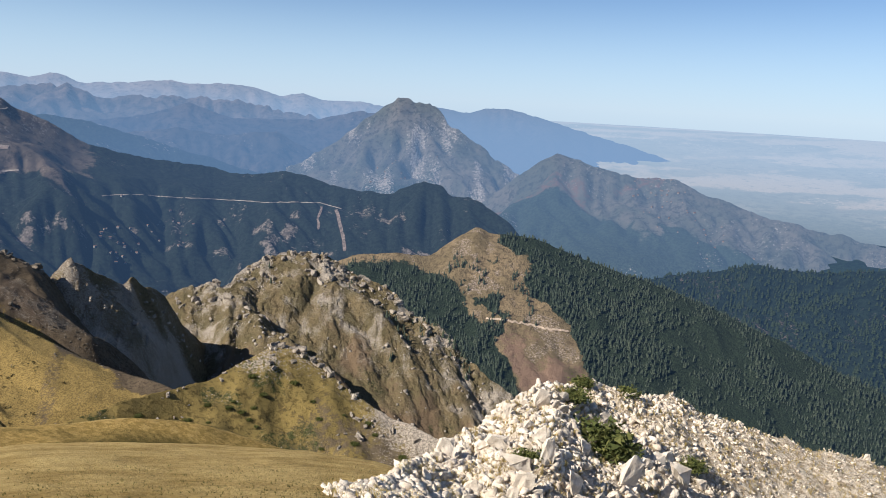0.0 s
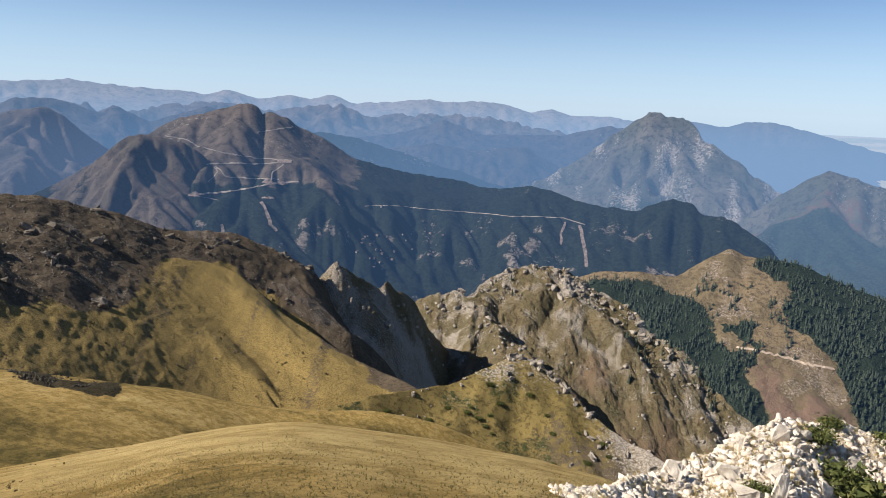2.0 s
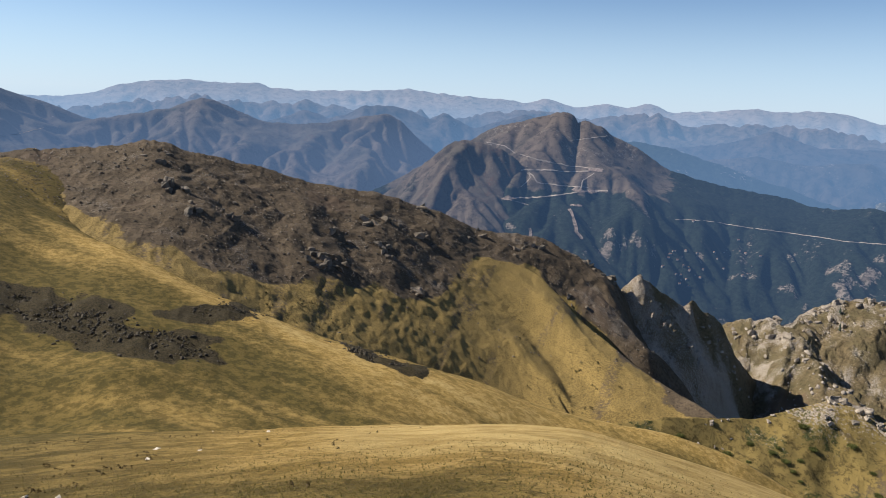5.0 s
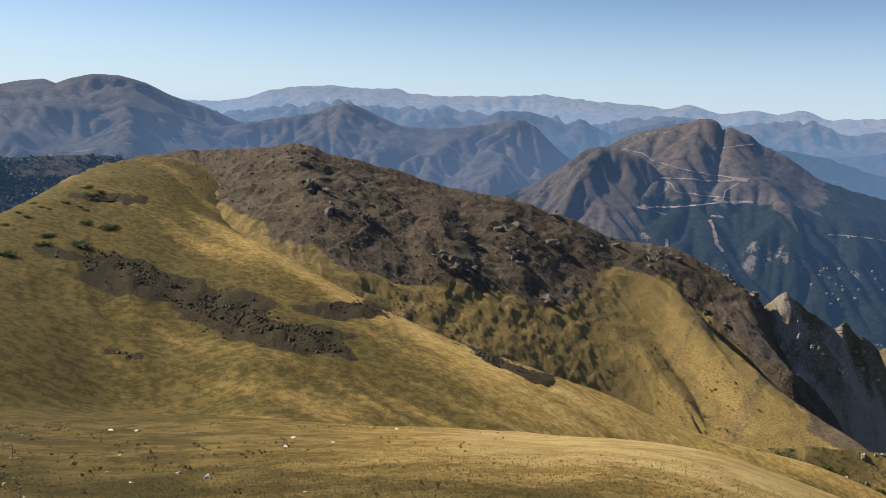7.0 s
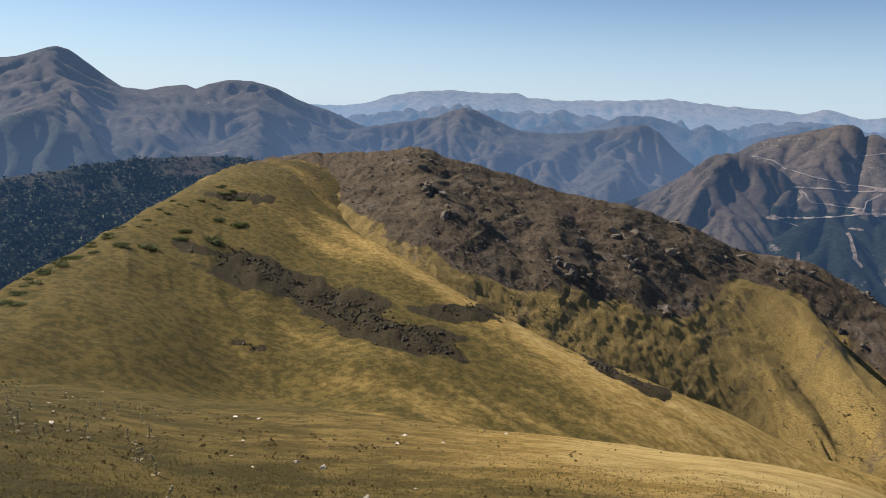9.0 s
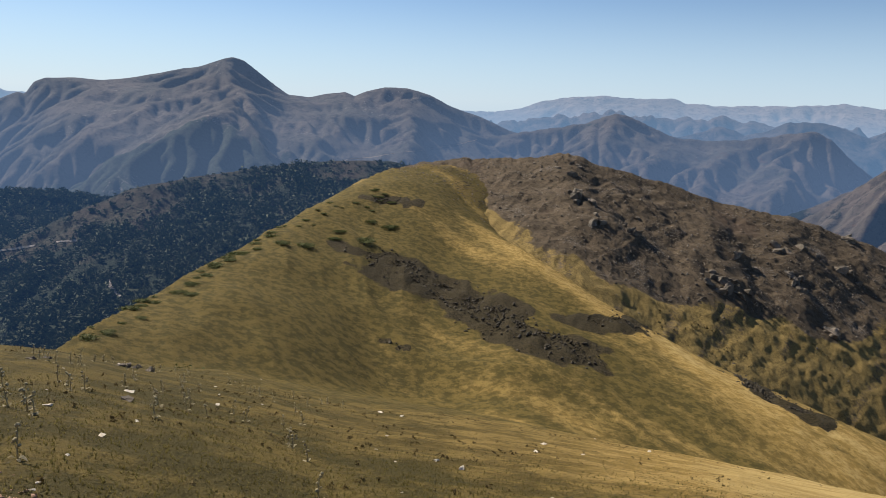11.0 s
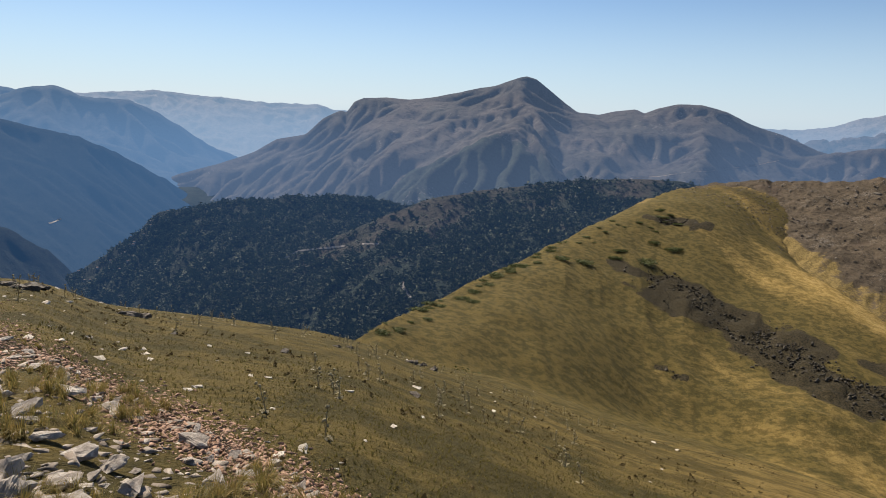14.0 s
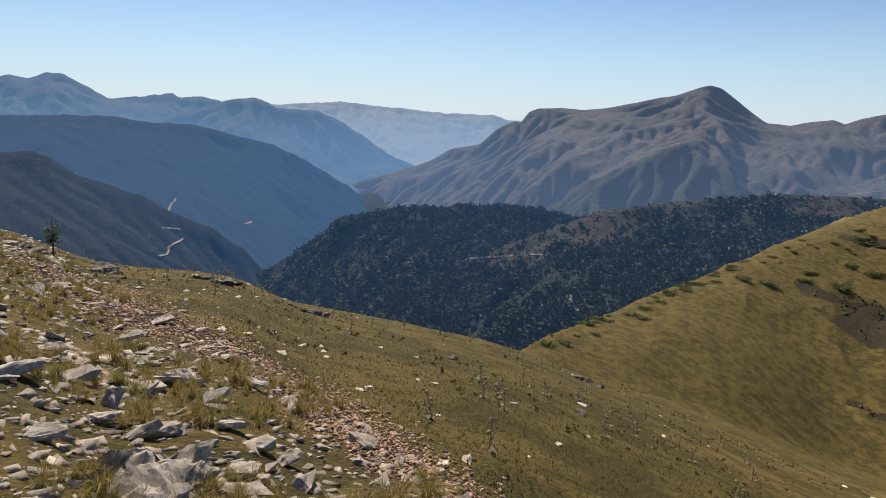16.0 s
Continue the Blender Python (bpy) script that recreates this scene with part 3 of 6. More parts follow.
scree = Slope([(-84, -9.5, 330), (-78, -5.8, 335), (-74, -4.7, 335), (-70.7, -4.3, 335), (-66, -4.0, 335), (-63.7, -3.6, 335), (-60.5, -4.5, 338), (-56.2, -5.4, 345), (-51.9, -6.6, 350), (-47.5, -7.1, 358), (-45.3, -7.7, 362), (-43.1, -8.3, 368), (-38.8, -9.7, 380), (-36.7, -9.8, 388), (-33.8, -10.6, 398), (-30.9, -11.8, 402), (-28.8, -12.9, 398), (-27, -15.6, 392), (-24.5, -18.4, 382), (-22, -21, 372), (-18, -25, 360)],
              230, 0.225, 60, 0.9, rib=2.2, rib_width=24, jag=0.6, jag_width=5, seed=3, soften=4, flute=0.3, grain=0.55,
              spurs=[([(-63.9, -3.8, 0), (-61.8, -6.4, 3), (-59.6, -8.4, 3), (-56.5, -9.6, 1)], 22, 9), ([(-60.5, -5.9, 1), (-56.6, -7.3, 2.5), (-56.1, -8.3, 1)], 16, 8),
                     ([(-54.5, -6.5, 0), (-51.8, -9.0, 3), (-50.3, -11.6, 3.5), (-48.4, -13.6, 0)], 24, 12), ([(-48.8, -7.2, 0), (-46.0, -9.6, 3.5), (-42.8, -12.4, 0)], 24, 12), ([(-43.5, -8.3, 0), (-41.3, -9.7, 3), (-39.0, -11.6, 0)], 20, 12),
                     ([(-52.5, -8.6, 1), (-53.0, -10.5, 2), (-52.0, -12.8, 2), (-50.6, -13.9, 0)], 16, 8), ([(-47.6, -10.0, 1), (-46.6, -11.8, 2), (-44.6, -13.3, 0)], 14, 8),
                     ([(-33.8, -10.7, 0), (-30.4, -12.7, 8), (-28.2, -14.8, 15), (-26.1, -16.9, 18), (-23.2, -19.4, 14)], 34, 15)], over=shoulder)
# where the stones end and the dry grass begins
SCREE_FOOT = prof([(-84, -6), (-76.4, -5.3), (-71.5, -5.7), (-68.8, -7.7), (-64.7, -10.4), (-60.4, -12.3), (-56.0, -13.4), (-52.2, -13.7), (-48.9, -13.8), (-45.7, -14.5), (-42.9, -14.9), (-41.6, -13.2), (-40.2, -12.4), (-38.1, -11.6), (-35.7, -11.5), (-33.0, -13.9), (-30.4, -16.2), (-25.9, -19.5), (-18, -24)])


def elevation(X, Y, Z):
    return np.degrees(np.arctan2(Z - EYE, np.hypot(X, Y)))


def scree_cover(A, D, X, Y, Z):
    n, m = fbm(X / 26, Y / 26, 5, 8), fbm(X / 9, Y / 9, 4, 9)
    el = elevation(X, Y, Z) - SCREE_FOOT(A) + 0.8 * n + 0.5 * m
    grass = smooth(0.5, -0.7, el)
    stripes = smooth(0.0, 0.7, fbm(A / 1.4 + D / 40, D / 70, 4, 39))
    rock = (1 - grass) * (0.26 + 0.22 * m + 0.2 * smooth(-52, -44, A) * smooth(0.2, -0.5, n)) + 0.12 * grass * smooth(0.3, 0.8, m)
    return grass * (0.95 - 0.42 * stripes) + 0.1 * smooth(0.35, 0.8, n), rock, (1 - grass) * (0.25 + 0.4 * smooth(0.0, 0.7, -n)) + 0.35 * grass * stripes


tagged(scree.build("scree_hill", SCREE, 0.11, 230, scree_cover), "dark stony hillside with scattered outcrops and folds of dry grass", "hill", kind="structure")

pinnacle = Slope([(-31, -16.5, 402), (-29, -14.3, 404), (-27.9, -13.1, 406), (-26.8, -12.4, 410), (-25.8, -13.0, 414), (-24.9, -13.5, 420), (-23.6, -14.2, 428), (-23.1, -13.9, 432), (-22.4, -14.6, 438), (-21, -15.4, 448), (-19.4, -17.4, 462), (-17.6, -19.2, 478), (-16.2, -20.3, 492), (-12, -25, 520)],
                 120, 0.62, 60, 0.7, rib=4, rib_width=16, jag=1.0, jag_width=5, seed=5, lumps=0.6, cliff=0.8, flute=0.5, soften=2.0,
                 spurs=[([(-26.9, -12.6, 0), (-25.0, -14.4, 8), (-22.9, -16.8, 17), (-20.6, -18.9, 18), (-18.6, -20.6, 12)], 30, 13), ([(-23.1, -14.0, 0), (-21.6, -15.6, 6), (-20.0, -17.8, 9), (-18.0, -20.2, 8)], 16, 12)])


def pinnacle_cover(A, D, X, Y, Z):
    n = fbm(X / 20, Y / 20, 4, 34)
    return smooth(0.2, 0.8, n) * 0.4, 0.46 + 0.35 * n, 0.4 + 0.4 * n


tagged(pinnacle.build("pinnacle_ridge", CRAG, 0.09, 170, pinnacle_cover), "jagged rock ridge with a shaded gully side", "crag", kind="structure")

KNOB = land("stony_olive_meadow", (0.15, 0.114, 0.039), (0.225, 0.166, 0.056), (0.06, 0.07, 0.022), (0.42, 0.36, 0.29), 0.16, 0.6, soil=(0.11, 0.085, 0.055))
knob = Slope([(-34, -24.6, 205), (-30, -23.9, 210), (-27, -23.0, 216), (-24.5, -22.4, 222), (-22.3, -22.0, 228), (-19.5, -21.6, 236), (-17.6, -21.2, 242), (-15.7, -20.3, 248), (-14, -19.5, 252), (-12.3, -18.8, 256), (-11, -19.2, 256), (-9.6, -20.1, 254), (-6.9, -22.2, 246), (-3.1, -24.2, 236), (0, -25.4, 228), (5, -28, 215)],
             95, 0.42, 70, 0.8, rib=7, rib_width=34, jag=0.8, jag_width=7, seed=15, lumps=1.4, soften=4)


def knob_cover(A, D, X, Y, Z):
    n = fbm(X / 14, Y / 14, 4, 36)
    return smooth(0.25, 0.7, n) * 0.5, 0.16 + 0.3 * smooth(16, 2, D) * smooth(-18, -13, A) + 0.25 * smooth(-9, -3, A) + 0.2 * n, 0.15 + 0.45 * smooth(-14, -4, A) + 0.3 * n


tagged(knob.build("grassy_knob", KNOB, 0.25, 80, knob_cover), "grassy knob with pale rocks along its crest", "hill", kind="structure")

crag = Slope([(-26, -19, 520), (-22, -16.2, 520), (-21, -15.3, 520), (-19, -14.7, 520), (-16.5, -14.5, 520), (-15.7, -13.6, 535), (-13.6, -12.4, 545), (-11.9, -12.0, 550), (-9.4, -12.0, 550), (-7.8, -12.9, 550), (-6.3, -13.6, 545), (-4, -14.5, 540), (-2.6, -16.1, 530), (0.2, -17.3, 520), (2.6, -19.7, 505), (5.9, -21.8, 490), (12, -26, 470)],
             300, 0.50, 80, 0.9, rib=12, rib_width=44, jag=1.6, jag_width=6, seed=12, lumps=0.7, cliff=1.1, flute=0.5, soften=3.5, cliff_at=lambda A, f: smooth(130, 50, f) + 0.1, erode=(3.2, 6),
             spurs=[([(-19.4, -14.8, 0), (-16.5, -14.9, 8), (-13.6, -16.7, 20), (-12.1, -18.6, 24), (-9.2, -20.5, 20), (-5.9, -23.0, 12)], 40, 15), ([(-8.1, -12.3, 0), (-6.2, -15.0, 10), (-3.9, -17.5, 14), (-0.6, -19.0, 8)], 40, 24), ([(-10.7, -12.0, 0), (-11.5, -13.8, 9), (-14.4, -15.5, 5)], 20, 16)])


def crag_cover(A, D, X, Y, Z):
    n = fbm(X / 25, Y / 25, 4, 31)
    top = smooth(130, 30, D + 30 * n + 14 * smooth(-9, -3, A))
    return smooth(0.25, 0.7, fbm(X / 10, Y / 10, 4, 32)) * (0.55 - 0.25 * top), 0.06 + 0.4 * top + 0.2 * n + 0.22 * fbm(X / 7, Y / 7, 3, 35), (1 - top) * 0.5 + 0.1 + 0.3 * n


tagged(crag.build("crag", CRAG, 0.09, 260, crag_cover), "bare grey limestone crag above brown grassy flanks", "crag", kind="structure")

hill = Slope([(-14, -14, 960), (-8, -12.4, 980), (-6.3, -11.9, 980), (-3.7, -11.8, 980), (-1, -11.8, 980), (0.7, -10.5, 990), (2.4, -9.5, 1000), (3.7, -9.9, 1000), (6.3, -9.9, 1000), (9.4, -10.8, 1000), (12.5, -11.8, 1000), (15.9, -12.4, 1000), (18, -13.1, 1000), (22.2, -14.3, 1000), (32.4, -17.7, 1000), (44, -21, 1000)],
             620, 0.40, 150, 0.5, rib=30, rib_width=110, jag=2.5, jag_width=26, seed=22, lumps=4, sharp=0.7)


def hill_cover(A, D, X, Y, Z):
    n = fbm(X / 60, Y / 60, 4, 33)
    edge = 4.6 + D * 0.042 + 1.6 * n
    wood = np.maximum(smooth(edge - 0.6, edge + 0.6, A), smooth(-2.4 + D * 0.040, -3.6 + D * 0.040, A + 1.2 * n) * smooth(0, 30, D))
    m = fbm(X / 22, Y / 22, 4, 37)
    clump = smooth(0.25, 0.45, m) * smooth(30, 70, D) * 0.9 * smooth(6.5, 4.5, A)
    return np.maximum(wood, clump), (0.2 + 0.3 * smooth(0.0, 0.6, -m)) * (1 - wood), smooth(90, 190, D) * (1 - wood) * (0.5 + 0.4 * m)


tagged(hill.build("forested_hill", FOREST, 0.2, 180, hill_cover), "hill with a bare brown face and dark conifer forest", "hill", kind="structure")

air = lambda reach, start=900, glow=1.0: (reach, start, glow)
# the trailing tuples set each material's painted haze: reach, start, strength, tint
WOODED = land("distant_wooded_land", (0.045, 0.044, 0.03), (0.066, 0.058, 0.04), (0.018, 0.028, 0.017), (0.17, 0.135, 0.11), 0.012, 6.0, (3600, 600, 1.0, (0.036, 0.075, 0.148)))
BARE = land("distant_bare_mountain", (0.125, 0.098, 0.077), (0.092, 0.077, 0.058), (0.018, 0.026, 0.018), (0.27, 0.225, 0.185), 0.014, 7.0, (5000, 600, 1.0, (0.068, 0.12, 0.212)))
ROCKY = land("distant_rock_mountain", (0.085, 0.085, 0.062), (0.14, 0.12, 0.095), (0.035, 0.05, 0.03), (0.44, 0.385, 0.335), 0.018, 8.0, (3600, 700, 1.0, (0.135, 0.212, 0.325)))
# flanks in shade: the shade is put into these low base colours
WOODED_SHADED = land("shaded_wooded_mountain", (0.026, 0.03, 0.022), (0.04, 0.04, 0.03), (0.014, 0.021, 0.014), (0.075, 0.07, 0.055), 0.012, 6.0, (2100, 700, 1.0, (0.028, 0.067, 0.138)))
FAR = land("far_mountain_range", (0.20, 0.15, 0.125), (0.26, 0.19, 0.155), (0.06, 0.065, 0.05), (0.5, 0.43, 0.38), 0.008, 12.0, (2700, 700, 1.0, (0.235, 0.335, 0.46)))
MIDDLE = land("middle_hazy_range", (0.15, 0.115, 0.10), (0.21, 0.155, 0.13), (0.05, 0.055, 0.045), (0.5, 0.43, 0.38), 0.009, 12.0, (2500, 700, 1.0, (0.14, 0.22, 0.33)))
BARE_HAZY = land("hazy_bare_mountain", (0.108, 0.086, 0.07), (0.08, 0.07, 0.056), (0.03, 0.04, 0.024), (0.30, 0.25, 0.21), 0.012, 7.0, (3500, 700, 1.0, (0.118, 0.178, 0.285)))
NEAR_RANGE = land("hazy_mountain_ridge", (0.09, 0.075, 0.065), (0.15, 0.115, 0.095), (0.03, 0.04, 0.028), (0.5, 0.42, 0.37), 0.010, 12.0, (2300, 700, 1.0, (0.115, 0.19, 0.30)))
# shade put into darker bases, haze into the blue emission
SHADED_RANGE = land("shaded_hazy_range", (0.07, 0.065, 0.055), (0.10, 0.09, 0.075), (0.03, 0.04, 0.03), (0.3, 0.26, 0.23), 0.008, 8.0, (1900, 700, 1.0, (0.115, 0.205, 0.34)))


def wooded(lo, hi, soil=0.2):
    def cover(A, D, X, Y, Z):
        n = fbm(X / 160, Y / 160, 4, 51)
        return smooth(lo, hi, D + 120 * n), 0.16 + 0.22 * smooth(0.1, 0.7, fbm(X / 90, Y / 90, 4, 52)), soil * smooth(0.1, 0.5, n)
    return cover


def bare(A, D, X, Y, Z):
    n = fbm(X / 160, Y / 160, 4, 53)
    return smooth(0.3, 0.9, n) * 0.4, 0.14 + 0.2 * smooth(0.1, 0.7, fbm(X / 90, Y / 90, 4, 54)), smooth(0.0, 0.6, -n) * 0.35


def cliffs(A, D, X, Y, Z):
    v, r, k = bare(A, D, X, Y, Z)
    n = fbm(A / 1.2, D / 160, 4, 56)
    return smooth(160, 420, D + 150 * n) * 0.6, 0.29 + 0.4 * n * smooth(650, 250, D), 0 * A


def mountain(name, label, material, cover, crest, depth, fall, rib, rib_width, seed, jag=4.0, jag_width=40.0, step=0.2, rows=115, cell=8.0, **kw):
    s = Slope(crest, depth, fall, 200, 0.6, rib=rib, rib_width=rib_width, jag=jag, jag_width=jag_width, seed=seed, sharp=0.75, erode=(cell, rib * 0.5), **kw)
    tagged(s.build(name, material, step, rows, cover), label, "mountain", kind="structure")
    return s


def zig_cover(A, D, X, Y, Z):
    n, m = fbm(X / 120, Y / 120, 4, 55), fbm(X / 60, Y / 60, 4, 57)
    el = elevation(X, Y, Z)
    wood = np.maximum(smooth(-6.4, -7.6, el + 1.2 * n), smooth(-28.5, -25.5, A + 1.6 * n + 0.4 * (el + 4)))
    fields = smooth(-8.0, -9.5, el) * smooth(0.05, 0.6, fbm(X / 34, Y / 34, 4, 60)) * smooth(-0.5, 0.2, m)
    return 0.12 + 0.82 * wood - 0.35 * fields, 0.18 + 0.2 * m + 0.3 * fields + 0.1 * (1 - wood), 0.25 * (1 - wood) + 0.3 * fields * smooth(0, 0.5, -n)


def tops(pts, dist):
    return [(a, el, dist) for a, el in pts]


# painted haze thickens low down, so the ridge fades out over the plain
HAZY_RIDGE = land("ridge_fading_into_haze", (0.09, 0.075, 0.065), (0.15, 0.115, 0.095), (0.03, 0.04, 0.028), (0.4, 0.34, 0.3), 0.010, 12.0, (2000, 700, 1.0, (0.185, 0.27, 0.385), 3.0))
# the wooded slopes get their own painted haze tint
MIXED = land("mixed_wooded_slope", (0.07, 0.056, 0.04), (0.05, 0.048, 0.03), (0.02, 0.031, 0.018), (0.2, 0.165, 0.135), 0.03, 4.0, (4200, 600, 1.0, (0.034, 0.072, 0.145)))


def mixed_cover(A, D, X, Y, Z):
    n, m = fbm(X / 130, Y / 130, 5, 58), fbm(X / 45, Y / 45, 4, 59)
    top = smooth(260, 60, D + 120 * n)
    return 0.86 + 0.3 * n + 0.25 * m - 0.4 * top, 0.1 + 0.2 * smooth(0.2, 0.7, m), 0.2 * top


wood_back = mountain("forested_ridge", "low ridge covered in dark forest", WOODED, wooded(-900, -800), [(10, -14, 1500), (16.3, -12.2, 1500), (19.8, -11.2, 1500), (22.8, -10.4, 1500), (25.4, -10.4, 1500), (28.3, -10.2, 1500), (31.1, -9.5, 1500), (36, -9, 1500), (44, -9, 1500)], 600, 0.35, 40, 120, 61)
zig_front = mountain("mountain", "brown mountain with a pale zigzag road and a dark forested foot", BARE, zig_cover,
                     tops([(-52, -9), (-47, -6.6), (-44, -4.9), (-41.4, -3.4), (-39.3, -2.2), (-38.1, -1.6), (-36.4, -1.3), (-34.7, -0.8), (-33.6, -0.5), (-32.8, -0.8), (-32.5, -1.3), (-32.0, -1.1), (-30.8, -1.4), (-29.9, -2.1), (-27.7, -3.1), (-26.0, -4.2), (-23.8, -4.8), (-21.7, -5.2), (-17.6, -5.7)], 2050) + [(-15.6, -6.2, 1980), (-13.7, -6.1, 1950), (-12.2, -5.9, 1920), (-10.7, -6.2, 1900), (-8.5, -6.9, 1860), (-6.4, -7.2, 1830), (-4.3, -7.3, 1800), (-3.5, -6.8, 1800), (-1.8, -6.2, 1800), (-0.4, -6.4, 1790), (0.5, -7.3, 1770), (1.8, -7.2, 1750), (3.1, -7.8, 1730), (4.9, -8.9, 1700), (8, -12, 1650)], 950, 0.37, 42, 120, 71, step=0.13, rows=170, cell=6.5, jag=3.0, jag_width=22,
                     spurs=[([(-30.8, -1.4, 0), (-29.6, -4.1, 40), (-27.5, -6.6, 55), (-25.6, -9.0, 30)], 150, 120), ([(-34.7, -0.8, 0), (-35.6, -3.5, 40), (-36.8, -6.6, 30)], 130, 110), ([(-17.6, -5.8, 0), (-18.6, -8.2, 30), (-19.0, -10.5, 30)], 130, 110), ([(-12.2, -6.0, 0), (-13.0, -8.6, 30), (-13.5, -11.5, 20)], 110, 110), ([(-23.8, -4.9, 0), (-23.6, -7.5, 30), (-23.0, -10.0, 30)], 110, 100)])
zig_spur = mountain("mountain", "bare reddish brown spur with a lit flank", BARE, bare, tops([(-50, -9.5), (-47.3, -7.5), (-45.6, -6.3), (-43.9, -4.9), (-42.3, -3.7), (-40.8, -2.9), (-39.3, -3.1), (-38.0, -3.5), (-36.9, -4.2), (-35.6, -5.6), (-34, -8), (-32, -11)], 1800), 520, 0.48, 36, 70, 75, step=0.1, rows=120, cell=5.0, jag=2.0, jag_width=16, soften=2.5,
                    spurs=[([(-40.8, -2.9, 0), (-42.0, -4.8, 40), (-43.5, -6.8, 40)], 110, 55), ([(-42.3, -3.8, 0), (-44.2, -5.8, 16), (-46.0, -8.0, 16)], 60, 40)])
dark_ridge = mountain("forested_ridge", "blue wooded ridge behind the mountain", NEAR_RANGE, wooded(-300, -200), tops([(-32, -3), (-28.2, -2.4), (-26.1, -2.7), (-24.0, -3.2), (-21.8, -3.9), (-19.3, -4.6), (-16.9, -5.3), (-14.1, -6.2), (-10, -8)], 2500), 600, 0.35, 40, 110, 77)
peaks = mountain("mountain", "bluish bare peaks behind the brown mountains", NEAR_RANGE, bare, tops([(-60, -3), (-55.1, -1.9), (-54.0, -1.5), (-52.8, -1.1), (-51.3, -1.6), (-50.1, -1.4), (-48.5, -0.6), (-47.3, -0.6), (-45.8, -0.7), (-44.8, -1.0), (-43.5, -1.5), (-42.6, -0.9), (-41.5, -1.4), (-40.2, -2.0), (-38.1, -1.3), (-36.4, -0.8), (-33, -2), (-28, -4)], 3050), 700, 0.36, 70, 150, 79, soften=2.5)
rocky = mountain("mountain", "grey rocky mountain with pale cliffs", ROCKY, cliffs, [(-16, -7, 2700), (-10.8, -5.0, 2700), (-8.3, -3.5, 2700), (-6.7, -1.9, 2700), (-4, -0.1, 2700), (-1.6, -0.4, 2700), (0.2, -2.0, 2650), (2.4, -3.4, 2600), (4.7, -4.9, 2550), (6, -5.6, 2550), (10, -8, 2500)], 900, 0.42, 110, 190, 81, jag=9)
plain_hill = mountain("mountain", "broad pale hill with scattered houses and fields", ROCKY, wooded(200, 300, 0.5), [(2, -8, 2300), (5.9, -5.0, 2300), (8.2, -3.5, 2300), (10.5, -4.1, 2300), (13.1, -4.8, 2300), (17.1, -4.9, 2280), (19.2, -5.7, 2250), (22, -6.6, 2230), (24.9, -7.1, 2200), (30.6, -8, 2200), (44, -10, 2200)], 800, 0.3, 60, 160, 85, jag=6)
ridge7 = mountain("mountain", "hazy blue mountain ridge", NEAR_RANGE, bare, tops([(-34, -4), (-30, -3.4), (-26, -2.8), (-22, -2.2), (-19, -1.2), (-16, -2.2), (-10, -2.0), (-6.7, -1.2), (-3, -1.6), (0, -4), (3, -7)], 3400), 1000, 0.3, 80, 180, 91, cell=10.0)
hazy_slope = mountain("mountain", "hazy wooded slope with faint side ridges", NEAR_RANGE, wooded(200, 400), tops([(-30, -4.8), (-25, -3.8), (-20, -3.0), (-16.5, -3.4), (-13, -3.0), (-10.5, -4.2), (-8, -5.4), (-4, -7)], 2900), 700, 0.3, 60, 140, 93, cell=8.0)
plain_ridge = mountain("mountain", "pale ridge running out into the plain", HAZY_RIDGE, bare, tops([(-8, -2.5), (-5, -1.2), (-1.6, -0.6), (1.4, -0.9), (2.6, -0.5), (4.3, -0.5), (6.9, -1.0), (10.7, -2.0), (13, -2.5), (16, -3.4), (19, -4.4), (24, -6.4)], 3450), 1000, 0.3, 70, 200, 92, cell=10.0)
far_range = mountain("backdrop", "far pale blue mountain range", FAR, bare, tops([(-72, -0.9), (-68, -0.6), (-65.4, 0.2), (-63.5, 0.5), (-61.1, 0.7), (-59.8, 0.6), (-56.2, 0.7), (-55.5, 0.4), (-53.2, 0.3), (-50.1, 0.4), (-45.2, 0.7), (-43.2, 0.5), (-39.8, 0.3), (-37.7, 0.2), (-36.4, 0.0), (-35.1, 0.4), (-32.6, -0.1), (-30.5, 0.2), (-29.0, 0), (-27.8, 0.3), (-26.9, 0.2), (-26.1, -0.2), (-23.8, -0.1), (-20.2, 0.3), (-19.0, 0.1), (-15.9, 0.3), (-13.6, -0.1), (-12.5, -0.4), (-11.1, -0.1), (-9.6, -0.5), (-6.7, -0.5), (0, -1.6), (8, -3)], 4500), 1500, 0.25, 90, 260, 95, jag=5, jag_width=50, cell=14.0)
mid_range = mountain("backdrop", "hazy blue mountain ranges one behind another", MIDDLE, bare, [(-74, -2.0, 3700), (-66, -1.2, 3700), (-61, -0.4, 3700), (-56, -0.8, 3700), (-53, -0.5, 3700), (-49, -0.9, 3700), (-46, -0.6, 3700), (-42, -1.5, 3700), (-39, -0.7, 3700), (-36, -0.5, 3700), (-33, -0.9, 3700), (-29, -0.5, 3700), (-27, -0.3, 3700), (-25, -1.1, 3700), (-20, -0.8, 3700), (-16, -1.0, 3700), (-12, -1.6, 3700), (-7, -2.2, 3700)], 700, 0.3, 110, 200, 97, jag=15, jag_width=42)
